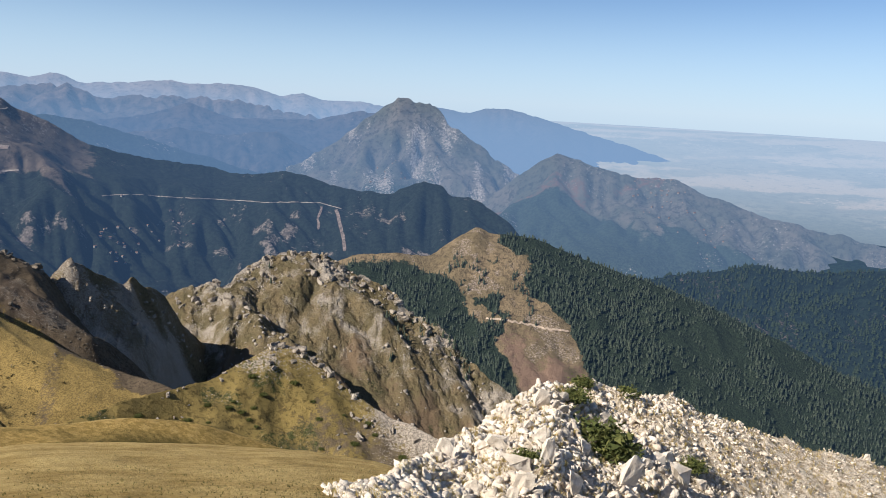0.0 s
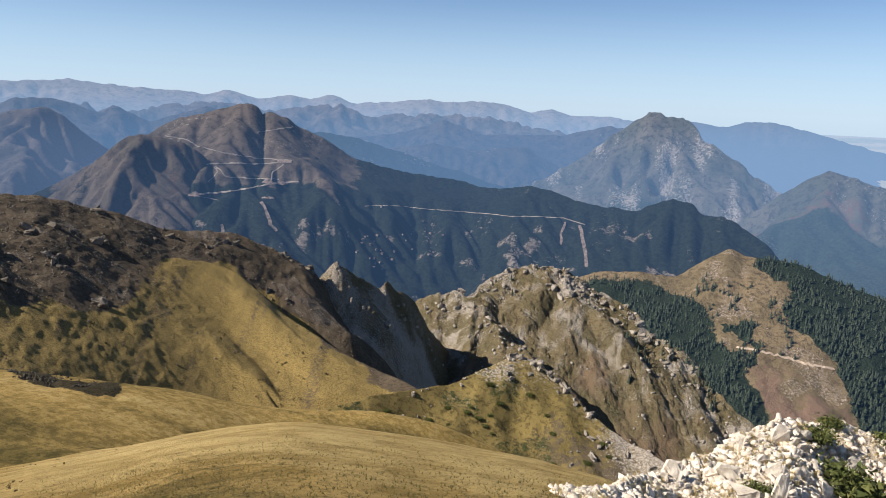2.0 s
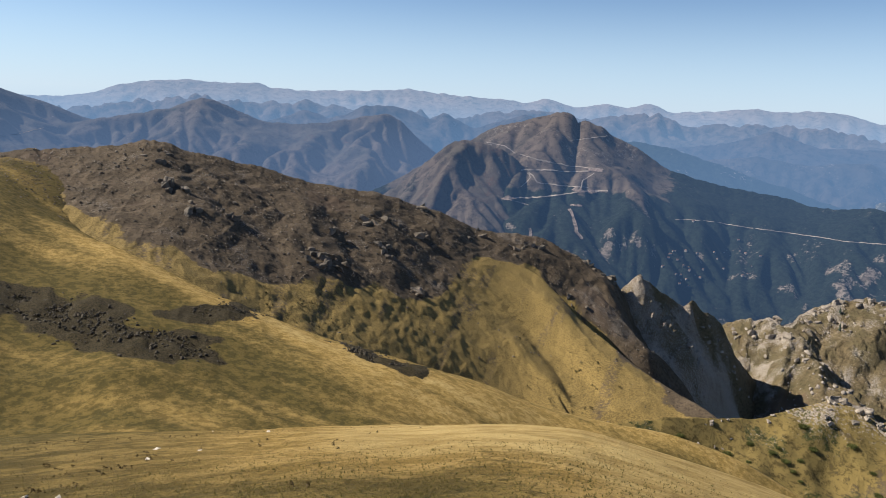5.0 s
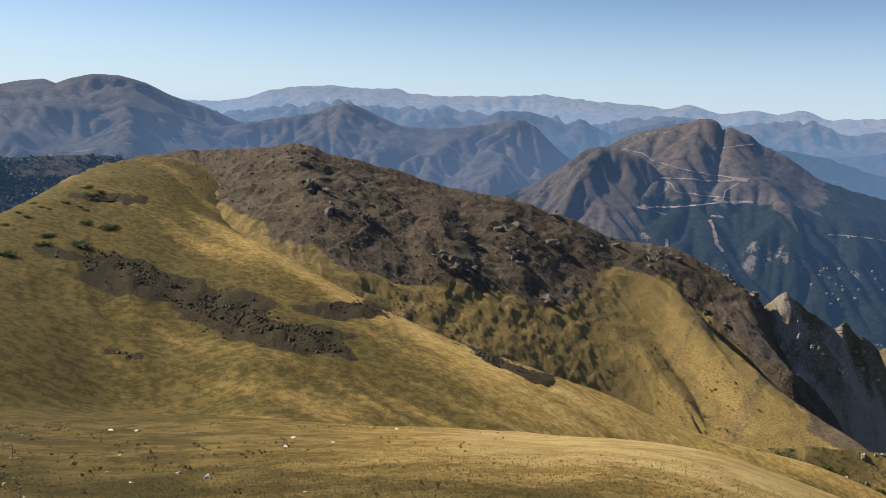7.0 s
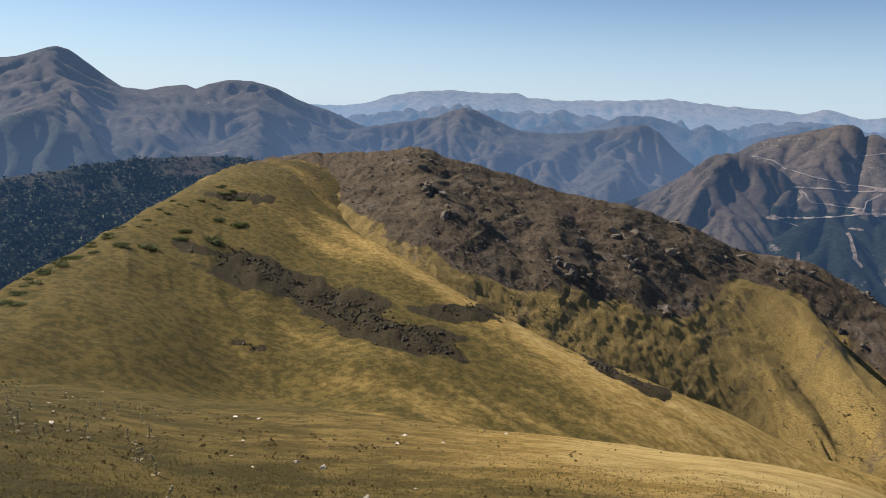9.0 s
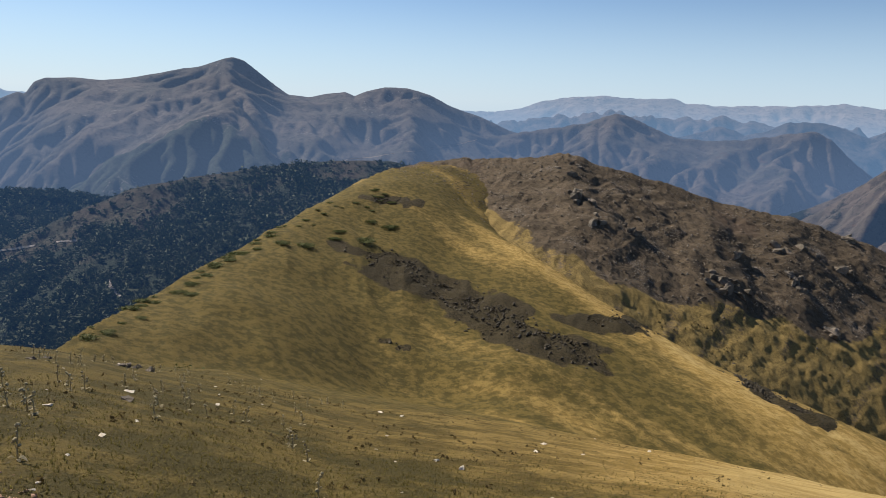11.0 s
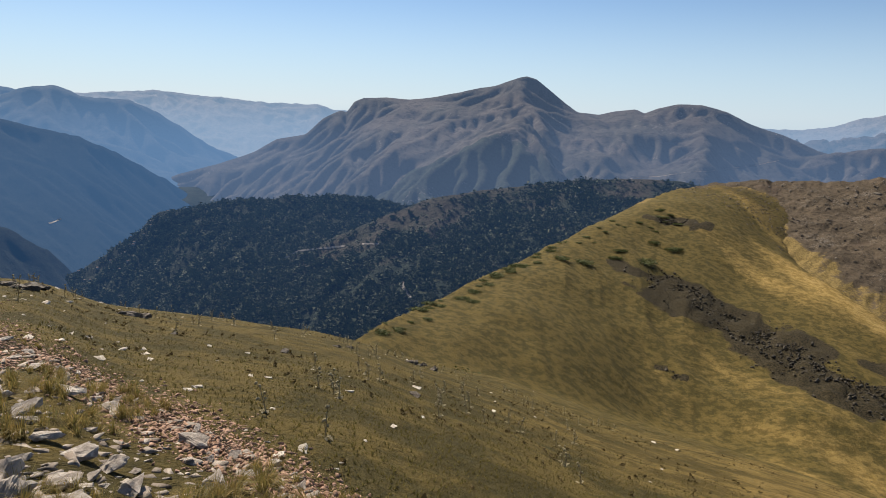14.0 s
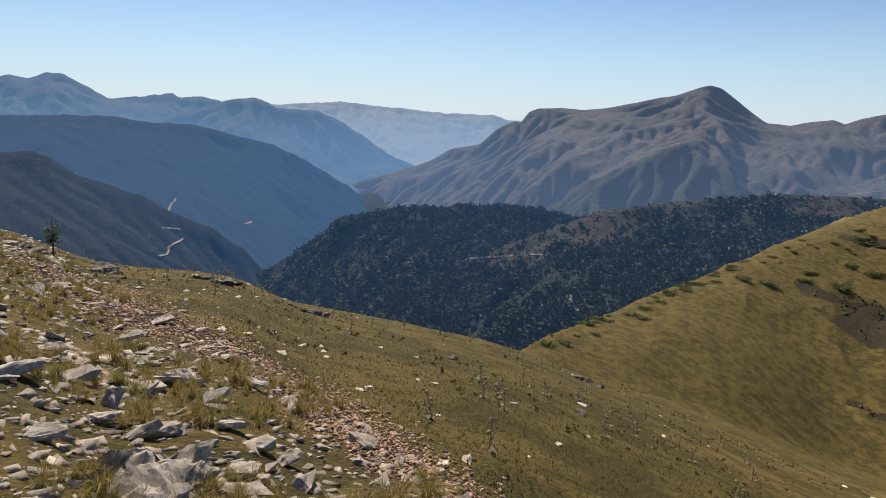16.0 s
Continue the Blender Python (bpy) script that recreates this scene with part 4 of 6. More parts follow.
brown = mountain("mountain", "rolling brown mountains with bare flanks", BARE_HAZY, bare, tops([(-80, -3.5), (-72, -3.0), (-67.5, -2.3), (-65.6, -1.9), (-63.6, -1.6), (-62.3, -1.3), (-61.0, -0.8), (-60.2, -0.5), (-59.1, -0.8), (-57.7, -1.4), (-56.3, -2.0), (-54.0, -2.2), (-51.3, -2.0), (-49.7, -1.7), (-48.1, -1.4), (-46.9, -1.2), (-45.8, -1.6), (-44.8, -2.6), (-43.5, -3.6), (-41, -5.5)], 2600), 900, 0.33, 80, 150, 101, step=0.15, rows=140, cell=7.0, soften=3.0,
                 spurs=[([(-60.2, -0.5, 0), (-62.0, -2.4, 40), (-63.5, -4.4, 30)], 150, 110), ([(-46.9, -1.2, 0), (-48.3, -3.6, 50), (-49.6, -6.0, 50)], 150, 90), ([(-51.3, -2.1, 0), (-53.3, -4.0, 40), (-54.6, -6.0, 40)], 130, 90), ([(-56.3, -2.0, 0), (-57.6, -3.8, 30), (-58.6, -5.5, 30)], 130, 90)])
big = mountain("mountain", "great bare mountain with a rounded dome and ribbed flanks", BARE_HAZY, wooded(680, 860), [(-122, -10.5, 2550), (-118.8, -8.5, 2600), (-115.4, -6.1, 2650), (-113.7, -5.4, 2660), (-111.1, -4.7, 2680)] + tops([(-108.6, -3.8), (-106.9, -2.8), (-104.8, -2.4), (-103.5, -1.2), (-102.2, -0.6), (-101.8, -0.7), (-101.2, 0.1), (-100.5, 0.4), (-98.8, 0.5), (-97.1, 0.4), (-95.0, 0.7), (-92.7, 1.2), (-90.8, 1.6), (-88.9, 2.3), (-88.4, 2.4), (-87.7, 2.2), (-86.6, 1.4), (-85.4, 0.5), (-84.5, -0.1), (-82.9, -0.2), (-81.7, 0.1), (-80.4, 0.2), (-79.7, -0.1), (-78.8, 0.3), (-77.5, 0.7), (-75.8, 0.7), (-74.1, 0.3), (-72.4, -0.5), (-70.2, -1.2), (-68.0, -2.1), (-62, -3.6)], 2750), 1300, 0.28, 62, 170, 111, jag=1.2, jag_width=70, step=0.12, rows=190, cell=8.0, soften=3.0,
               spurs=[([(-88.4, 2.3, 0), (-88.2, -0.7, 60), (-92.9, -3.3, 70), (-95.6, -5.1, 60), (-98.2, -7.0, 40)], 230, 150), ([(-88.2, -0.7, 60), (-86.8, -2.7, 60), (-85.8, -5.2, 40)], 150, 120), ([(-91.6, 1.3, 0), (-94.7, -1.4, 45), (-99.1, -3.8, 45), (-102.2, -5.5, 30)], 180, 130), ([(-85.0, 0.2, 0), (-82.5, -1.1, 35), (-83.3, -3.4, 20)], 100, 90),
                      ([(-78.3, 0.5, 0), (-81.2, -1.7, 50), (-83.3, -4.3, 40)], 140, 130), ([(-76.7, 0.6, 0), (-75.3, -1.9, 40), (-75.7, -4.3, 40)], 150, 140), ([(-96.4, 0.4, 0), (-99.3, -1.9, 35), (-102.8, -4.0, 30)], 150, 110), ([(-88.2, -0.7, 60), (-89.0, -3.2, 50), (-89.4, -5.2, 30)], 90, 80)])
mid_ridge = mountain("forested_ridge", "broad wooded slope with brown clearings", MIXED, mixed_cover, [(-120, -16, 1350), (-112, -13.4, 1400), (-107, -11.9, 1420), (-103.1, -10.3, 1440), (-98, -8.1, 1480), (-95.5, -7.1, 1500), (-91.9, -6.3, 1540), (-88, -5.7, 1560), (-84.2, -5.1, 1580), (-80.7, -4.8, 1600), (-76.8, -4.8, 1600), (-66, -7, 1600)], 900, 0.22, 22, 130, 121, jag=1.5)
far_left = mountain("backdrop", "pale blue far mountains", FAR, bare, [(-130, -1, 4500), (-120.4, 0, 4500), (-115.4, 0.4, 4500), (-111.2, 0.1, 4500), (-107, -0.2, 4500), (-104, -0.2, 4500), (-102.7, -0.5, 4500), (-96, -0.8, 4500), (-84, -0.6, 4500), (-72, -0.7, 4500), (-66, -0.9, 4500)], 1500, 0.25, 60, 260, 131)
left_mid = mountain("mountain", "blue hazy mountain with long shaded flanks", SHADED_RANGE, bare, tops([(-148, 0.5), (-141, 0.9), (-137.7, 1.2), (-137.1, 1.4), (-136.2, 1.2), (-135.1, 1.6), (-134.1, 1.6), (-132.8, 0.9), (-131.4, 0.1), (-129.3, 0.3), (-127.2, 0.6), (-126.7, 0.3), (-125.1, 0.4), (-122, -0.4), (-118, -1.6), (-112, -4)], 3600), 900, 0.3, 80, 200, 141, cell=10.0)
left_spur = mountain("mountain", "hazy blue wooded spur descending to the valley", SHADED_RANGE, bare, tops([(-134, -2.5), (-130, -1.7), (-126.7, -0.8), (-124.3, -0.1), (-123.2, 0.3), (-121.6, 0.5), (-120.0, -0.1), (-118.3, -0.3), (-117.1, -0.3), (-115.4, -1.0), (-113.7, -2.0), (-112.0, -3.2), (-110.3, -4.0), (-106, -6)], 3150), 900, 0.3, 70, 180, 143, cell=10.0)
# low base stands for shaded slopes, with stronger painted haze over it
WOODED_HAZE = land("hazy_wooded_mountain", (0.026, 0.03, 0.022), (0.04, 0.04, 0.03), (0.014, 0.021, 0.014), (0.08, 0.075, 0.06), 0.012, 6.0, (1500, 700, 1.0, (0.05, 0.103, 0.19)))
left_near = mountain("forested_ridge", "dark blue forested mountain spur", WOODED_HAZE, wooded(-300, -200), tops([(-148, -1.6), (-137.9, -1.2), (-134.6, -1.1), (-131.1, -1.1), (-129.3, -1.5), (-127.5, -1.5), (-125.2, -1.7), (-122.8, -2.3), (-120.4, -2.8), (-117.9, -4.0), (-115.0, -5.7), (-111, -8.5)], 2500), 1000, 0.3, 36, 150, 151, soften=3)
left_dark = mountain("forested_ridge", "near forested spur above the valley road", WOODED_SHADED, wooded(-300, -200), tops([(-148, -3), (-138, -3.6), (-136.1, -3.6), (-135.1, -4.0), (-133.4, -5.2), (-131.7, -5.8), (-129.5, -6.6), (-127.3, -8.0), (-124.9, -8.9), (-122.5, -10.6), (-121.1, -12.3), (-118, -15)], 1650), 700, 0.3, 26, 110, 161, soften=3)


def foot_cover(A, D, X, Y, Z):
    v, r, k = mixed_cover(A, D + 400, X, Y, Z)
    return v + 0.1, r * 0.7, k


foot = mountain("forested_ridge", "dark blue-green wooded foothills below the great mountain", MIXED, foot_cover, [(-126, -14, 1600), (-120.5, -12, 1620), (-117.1, -9.8, 1640), (-115.4, -8.3, 1650), (-111.1, -7.4, 1680), (-106.7, -7.1, 1700), (-102.5, -6.9, 1720), (-99.9, -7.0, 1730), (-97.4, -7.5, 1740), (-93, -8.4, 1740), (-88, -10, 1740)], 700, 0.26, 24, 150, 171, soften=3)

# ---- helpers for things ----
def part(name, bm, material, parent=None, label=""):
    """One bmesh as one mesh object, under a thing or a part."""
    me = bpy.data.meshes.new(name)
    bm.to_mesh(me)
    bm.free()
    me.materials.append(material)
    ob = new(name, me)
    ob.parent = parent
    if label:
        ob["label"] = label
    return ob


def tri_mesh(name, v, f, material, smooth_faces=False):
    me = bpy.data.meshes.new(name)
    me.vertices.add(len(v))
    me.vertices.foreach_set("co", np.asarray(v, np.float32).ravel())
    me.loops.add(len(f) * 3)
    me.loops.foreach_set("vertex_index", np.asarray(f, np.int32).ravel())
    me.polygons.add(len(f))
    me.polygons.foreach_set("loop_start", np.arange(0, len(f) * 3, 3, dtype=np.int32))
    if smooth_faces:
        me.polygons.foreach_set("use_smooth", np.ones(len(f), dtype=bool))
    me.update(calc_edges=True)
    me.materials.append(material)
    return me


def turns(n, gen, tilt):
    """n rotation matrices: any heading, leaning up to tilt radians."""
    h, t, b = gen.uniform(0, 2 * np.pi, n), gen.normal(0, tilt, n), gen.normal(0, tilt, n)
    ch, sh, ct, st, cb, sb = np.cos(h), np.sin(h), np.cos(t), np.sin(t), np.cos(b), np.sin(b)
    rz = np.zeros((n, 3, 3)); rz[:, 0, 0], rz[:, 0, 1], rz[:, 1, 0], rz[:, 1, 1], rz[:, 2, 2] = ch, -sh, sh, ch, 1
    rx = np.zeros((n, 3, 3)); rx[:, 0, 0], rx[:, 1, 1], rx[:, 1, 2], rx[:, 2, 1], rx[:, 2, 2] = 1, ct, -st, st, ct
    ry = np.zeros((n, 3, 3)); ry[:, 1, 1], ry[:, 0, 0], ry[:, 0, 2], ry[:, 2, 0], ry[:, 2, 2] = 1, cb, sb, -sb, cb
    return rx @ ry @ rz


def scatter(name, variants, pos, size, material, gen, tilt=0.1, smooth_faces=False):
    """Many small pieces joined into one mesh."""
    pick = gen.integers(0, len(variants), len(pos))
    rot = turns(len(pos), gen, tilt)
    vs, fs, n = [], [], 0
    size = np.asarray(size, float)
    for k, (v, f) in enumerate(variants):
        m = pick == k
        if not m.any():
            continue
        sc = size[m][:, None, None] if size.ndim == 1 else size[m][:, None, :]
        w = np.einsum("nij,nvj->nvi", rot[m], v[None] * sc) + pos[m][:, None, :]
        vs.append(w.reshape(-1, 3))
        fs.append((f[None] + (np.arange(m.sum()) * len(v))[:, None, None] + n).reshape(-1, 3))
        n += w.shape[0] * w.shape[1]
    return new(name, tri_mesh(name, np.concatenate(vs), np.concatenate(fs), material, smooth_faces))


def arrays(bm):
    bmesh.ops.triangulate(bm, faces=bm.faces[:])
    bm.verts.index_update()
    v = np.array([q.co for q in bm.verts], float)
    f = np.array([[q.index for q in face.verts] for face in bm.faces], int)
    bm.free()
    return v, f


def hull(gen, n, sx, sy, sz, power=0.5):
    """An angular stone: the hull of a few points, about one unit long."""
    bm = bmesh.new()
    d = gen.normal(0, 1, (n, 3))
    d /= np.linalg.norm(d, axis=1)[:, None]
    d = np.sign(d) * np.abs(d) ** power
    for p in d:
        bm.verts.new((p[0] * sx * 0.5, p[1] * sy * 0.5, p[2] * sz * 0.5))
    res = bmesh.ops.convex_hull(bm, input=bm.verts[:])
    bmesh.ops.delete(bm, geom=[g for g in res["geom_interior"] if isinstance(g, bmesh.types.BMVert)], context="VERTS")
    bmesh.ops.recalc_face_normals(bm, faces=bm.faces[:])
    return bm


def craggy(gen, sx, sy, sz, seed, cuts=2, rough=0.07, strata=0.05, corners=16, power=0.45, fine=0.0):
    """A larger rock: an angular hull, cut finer and weathered along its bedding."""
    bm = hull(gen, corners, sx, sy, sz, power)
    bmesh.ops.triangulate(bm, faces=bm.faces[:])
    bmesh.ops.subdivide_edges(bm, edges=bm.edges[:], cuts=cuts, use_grid_fill=True)
    bm.normal_update()
    big = max(sx, sy, sz)
    for v in bm.verts:
        c = v.co
        n = noise.fractal(c * (2.2 / big) + Vector((seed, 0, 0)), 0.6, 2.0, 4)
        b = abs(noise.noise(Vector((c.x * 1.2 / big, c.y * 9.0 / big + seed, c.z * 2.0 / big))))
        cracks = (1 - abs(noise.noise(c * (7.0 / big) + Vector((0, seed, 0))))) ** 6 + 0.5 * (1 - abs(noise.noise(c * (15.0 / big) + Vector((0, seed, 3))))) ** 5 if fine else 0.0
        v.co = c + v.normal * (n * rough * big - b * strata * big - cracks * fine * big)
    return bm


# ---- materials of things ----
def limestone(name, light, dark, per_object, scale=1.0):
    m, nt, bsdf, out = nodes_of(name)
    n1 = noise_node(nt, 3.0 * scale, 6, 0.65)
    n2 = noise_node(nt, 14.0 * scale, 5, 0.7, stretch=(1.0, 3.0, 1.0))
    n3 = noise_node(nt, 45.0 * scale, 3, 0.6)
    col = mix(nt, ramp(nt, n1, 0.35, 0.68), dark, light)
    col = mix(nt, maths(nt, "MULTIPLY", ramp(nt, n2, 0.52, 0.72), 0.65), col, tuple(c * 0.45 for c in dark))
    col = mix(nt, maths(nt, "MULTIPLY", ramp(nt, n3, 0.6, 0.8), 0.35), col, (0.30, 0.26, 0.14))
    if per_object:
        rnd = nt.nodes.new("ShaderNodeObjectInfo").outputs["Random"]
    else:
        rnd = nt.nodes.new("ShaderNodeNewGeometry").outputs["Random Per Island"]
    col = mix(nt, maths(nt, "MULTIPLY", maths(nt, "POWER", rnd, 1.5), 0.6), col, tuple(c * 0.7 for c in dark))
    nt.links.new(col, bsdf.inputs["Base Color"])
    bsdf.inputs["Roughness"].default_value = 0.85
    bsdf.inputs["Specular IOR Level"].default_value = 0.3
    bump(nt, bsdf, maths(nt, "ADD", n2, maths(nt, "MULTIPLY", n1, 1.5)), 0.6, 0.05 / scale)
    return m


def plant(name, a, b, rough=0.8, thin=0.25):
    m, nt, bsdf, out = nodes_of(name)
    rnd = nt.nodes.new("ShaderNodeNewGeometry").outputs["Random Per Island"]
    n = noise_node(nt, 1.3, 3, 0.6)
    col = mix(nt, rnd, a, b)
    col = mix(nt, maths(nt, "MULTIPLY", ramp(nt, n, 0.4, 0.7), 0.5), col, tuple(c * 0.5 for c in a))
    nt.links.new(col, bsdf.inputs["Base Color"])
    bsdf.inputs["Roughness"].default_value = rough
    bsdf.inputs["Specular IOR Level"].default_value = 0.2
    if thin:
        tr = nt.nodes.new("ShaderNodeBsdfTranslucent")
        nt.links.new(col, tr.inputs[0])
        mx = nt.nodes.new("ShaderNodeMixShader")
        mx.inputs[0].default_value = thin
        nt.links.new(bsdf.outputs[0], mx.inputs[1])
        nt.links.new(tr.outputs[0], mx.inputs[2])
        nt.links.new(mx.outputs[0], out.inputs[0])
    return m


def plain(name, col, rough=0.9, spread=0.4, scale=0.3):
    m, nt, bsdf, out = nodes_of(name)
    n = noise_node(nt, scale, 5, 0.65)
    nt.links.new(mix(nt, ramp(nt, n, 0.3, 0.7), tuple(c * (1 - spread) for c in col), col), bsdf.inputs["Base Color"])
    bsdf.inputs["Roughness"].default_value = rough
    return m


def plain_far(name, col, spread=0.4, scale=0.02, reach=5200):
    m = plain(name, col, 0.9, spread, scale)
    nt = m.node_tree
    # haze glow painted over the plain colour
    haze_glow(nt, nt.nodes["Principled BSDF"], nt.nodes["Material Output"], reach, 700)
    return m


ROCK_WHITE = limestone("white_limestone", (0.86, 0.78, 0.66), (0.60, 0.52, 0.42), True)
ROCK_WHITE_BITS = limestone("white_limestone_rubble", (0.84, 0.755, 0.635), (0.58, 0.49, 0.385), False)
ROCK_GREY = limestone("grey_limestone", (0.60, 0.535, 0.46), (0.27, 0.225, 0.185), True, 1.6)
ROCK_GREY_BITS = limestone("grey_limestone_rubble", (0.45, 0.39, 0.325), (0.19, 0.15, 0.115), False, 2.0)
GRAVEL = limestone("pink_gravel", (0.47, 0.30, 0.205), (0.22, 0.125, 0.078), False, 4.0)
ROCK_BROWN = limestone("dark_brown_rock", (0.20, 0.165, 0.13), (0.08, 0.065, 0.05), True, 1.5)
ROCK_DARK = limestone("dark_boulders", (0.195, 0.163, 0.13), (0.08, 0.067, 0.053), False, 0.3)
ROCK_BAND = limestone("dark_lichened_stones", (0.085, 0.069, 0.045), (0.032, 0.026, 0.017), False, 0.6)
# far needles and scrub carry the painted haze glow too
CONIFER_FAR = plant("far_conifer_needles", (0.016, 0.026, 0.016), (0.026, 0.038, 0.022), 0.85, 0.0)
haze_glow(CONIFER_FAR.node_tree, CONIFER_FAR.node_tree.nodes["Principled BSDF"], CONIFER_FAR.node_tree.nodes["Material Output"], 7000, 700)
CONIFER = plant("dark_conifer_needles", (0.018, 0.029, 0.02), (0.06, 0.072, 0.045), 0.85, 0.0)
haze_glow(CONIFER.node_tree, CONIFER.node_tree.nodes["Principled BSDF"], CONIFER.node_tree.nodes["Material Output"], 8000, 350, 1.0, (0.04, 0.075, 0.14))
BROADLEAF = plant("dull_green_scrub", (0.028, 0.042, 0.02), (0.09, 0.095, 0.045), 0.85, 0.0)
haze_glow(BROADLEAF.node_tree, BROADLEAF.node_tree.nodes["Principled BSDF"], BROADLEAF.node_tree.nodes["Material Output"], 6500, 600)
JUNIPER = plant("juniper_needles", (0.055, 0.075, 0.02), (0.14, 0.14, 0.04), 0.8, 0.15)
STRAW = plant("dry_straw_grass", (0.58, 0.44, 0.20), (0.36, 0.30, 0.10), 0.7, 0.4)
TUSSOCK = plant("green_gold_tussock", (0.37, 0.26, 0.085), (0.13, 0.135, 0.038), 0.75, 0.35)
SHORT = plant("short_meadow_grass", (0.10, 0.092, 0.026), (0.24, 0.19, 0.06), 0.8, 0.45)
THISTLE = plant("dry_thistle_stems", (0.16, 0.13, 0.06), (0.42, 0.36, 0.22), 0.8, 0.2)
BARK = plain("grey_bark", (0.10, 0.075, 0.055), 0.95, 0.5, 4.0)


def conifer_shape(gen, tiers=3, sides=6):
    """A spruce one unit high: ragged skirts of branches round a stem."""
    v, f = [], []
    for k in range(tiers):
        z0, z1 = 0.10 + 0.27 * k, 0.52 + 0.24 * k
        rad = 0.22 * (1 - 0.27 * k)
        o = len(v)
        v.append((gen.normal(0, 0.01), gen.normal(0, 0.01), min(z1, 1.0)))
        for i in range(sides):
            a = 2 * np.pi * (i + 0.5 * k) / sides + gen.normal(0, 0.12)
            q = rad * gen.uniform(0.7, 1.2)
            v.append((q * np.cos(a), q * np.sin(a), z0 + gen.normal(0, 0.03)))
        for i in range(sides):
            f.append((o, o + 1 + i, o + 1 + (i + 1) % sides))
    return np.array(v), np.array(f)


def bush_shape(gen, leaves=14, flat=0.7, leaf=0.17):
    """A shrub one unit wide: loose clumps of foliage."""
    v, f = [], []
    for k in range(leaves):
        c = gen.normal(0, 0.22, 3) * (1, 1, flat) + (0, 0, 0.28 * flat)
        for q in range(2):
            d = gen.normal(0, leaf, (3, 3))
            o = len(v)
            v.extend((c + d).tolist())
            f.append((o, o + 1, o + 2))
    v = np.array(v)
    v[:, 2] = np.maximum(v[:, 2], -0.02)
    return v, np.array(f)


def tuft_shape(gen, blades=26, spread=0.5, wide=0.012):
    """A tussock one unit high of thin arching blades."""
    v, f = [], []
    for k in range(blades):
        a, lean, h = gen.uniform(0, 2 * np.pi), abs(gen.normal(0, spread)), gen.uniform(0.5, 1.0)
        b = gen.normal(0, 0.10, 2)
        px, py = -np.sin(a) * wide, np.cos(a) * wide
        dx, dy = np.cos(a) * lean, np.sin(a) * lean
        o = len(v)
        v += [(b[0] - px, b[1] - py, -0.03), (b[0] + px, b[1] + py, -0.03), (b[0] + dx * 0.35 * h + px, b[1] + dy * 0.35 * h + py, 0.62 * h), (b[0] + dx * 0.35 * h - px, b[1] + dy * 0.35 * h - py, 0.62 * h), (b[0] + dx * h, b[1] + dy * h, h * (1 - 0.25 * lean))]
        f += [(o, o + 1, o + 2), (o, o + 2, o + 3), (o + 3, o + 2, o + 4)]
    return np.array(v), np.array(f)


g1 = np.random.default_rng(11)
CONIFERS = [conifer_shape(g1) for _ in range(6)]
SMALL_CONIFERS = [conifer_shape(g1, 2, 5) for _ in range(5)]
BUSHES = [bush_shape(g1) for _ in range(6)]
FAR_BUSHES = [bush_shape(g1, 7, 0.9, 0.24) for _ in range(6)]
CHIPS = [arrays(hull(g1, 9, 1.0, g1.uniform(0.5, 0.9), g1.uniform(0.25, 0.6))) for _ in range(10)]
BLOCKS = [arrays(hull(g1, 12, 1.0, g1.uniform(0.55, 0.9), g1.uniform(0.5, 0.9))) for _ in range(8)]
TUFTS = [tuft_shape(g1, 34, 0.65, 0.008) for _ in range(6)]
FLAKES = [arrays(hull(g1, 10, 1.0, g1.uniform(0.4, 0.85), g1.uniform(0.14, 0.32))) for _ in range(10)]
CLUMPS = [tuft_shape(g1, 80, 0.95, 0.011) for _ in range(5)]


def on_ground(x, y, sink=0.0):
    return np.stack([x, y, ground_at(x, y) - sink], -1)


def polar_random(gen, n, a0, a1, r0, r1, power=1.0):
    a = gen.uniform(a0, a1, n)
    r = r0 + (r1 - r0) * gen.uniform(0, 1, n) ** power
    return a, r, r * np.sin(np.radians(a)), r * np.cos(np.radians(a))


# ---- woods ----
def wood_on(name, label, slope, n, a0, a1, d0, d1, keep, shapes, material, h0, h1, seed, category="forest"):
    gen = np.random.default_rng(seed)
    a, d = gen.uniform(a0, a1, n), gen.uniform(d0, d1, n)
    x, y, z = slope.place(a, d)
    ok = keep(a, d, x, y, z) > gen.uniform(0.25, 0.75, n)
    pos = np.stack([x, y, z - 0.4], -1)[ok]
    hh = h0 + (h1 - h0) * np.clip(gen.uniform(0, 1, len(pos)) ** 1.6 + 0.35 * fbm(pos[:, 0] / 40, pos[:, 1] / 40, 3, seed + 5), 0, 1.2)
    wide = hh * gen.uniform(0.9, 1.5, len(pos))
    ob = scatter(name, shapes, pos, np.stack([wide, wide, hh], -1), material, gen, 0.06)
    return tagged(ob, label, category, kind="stuff")


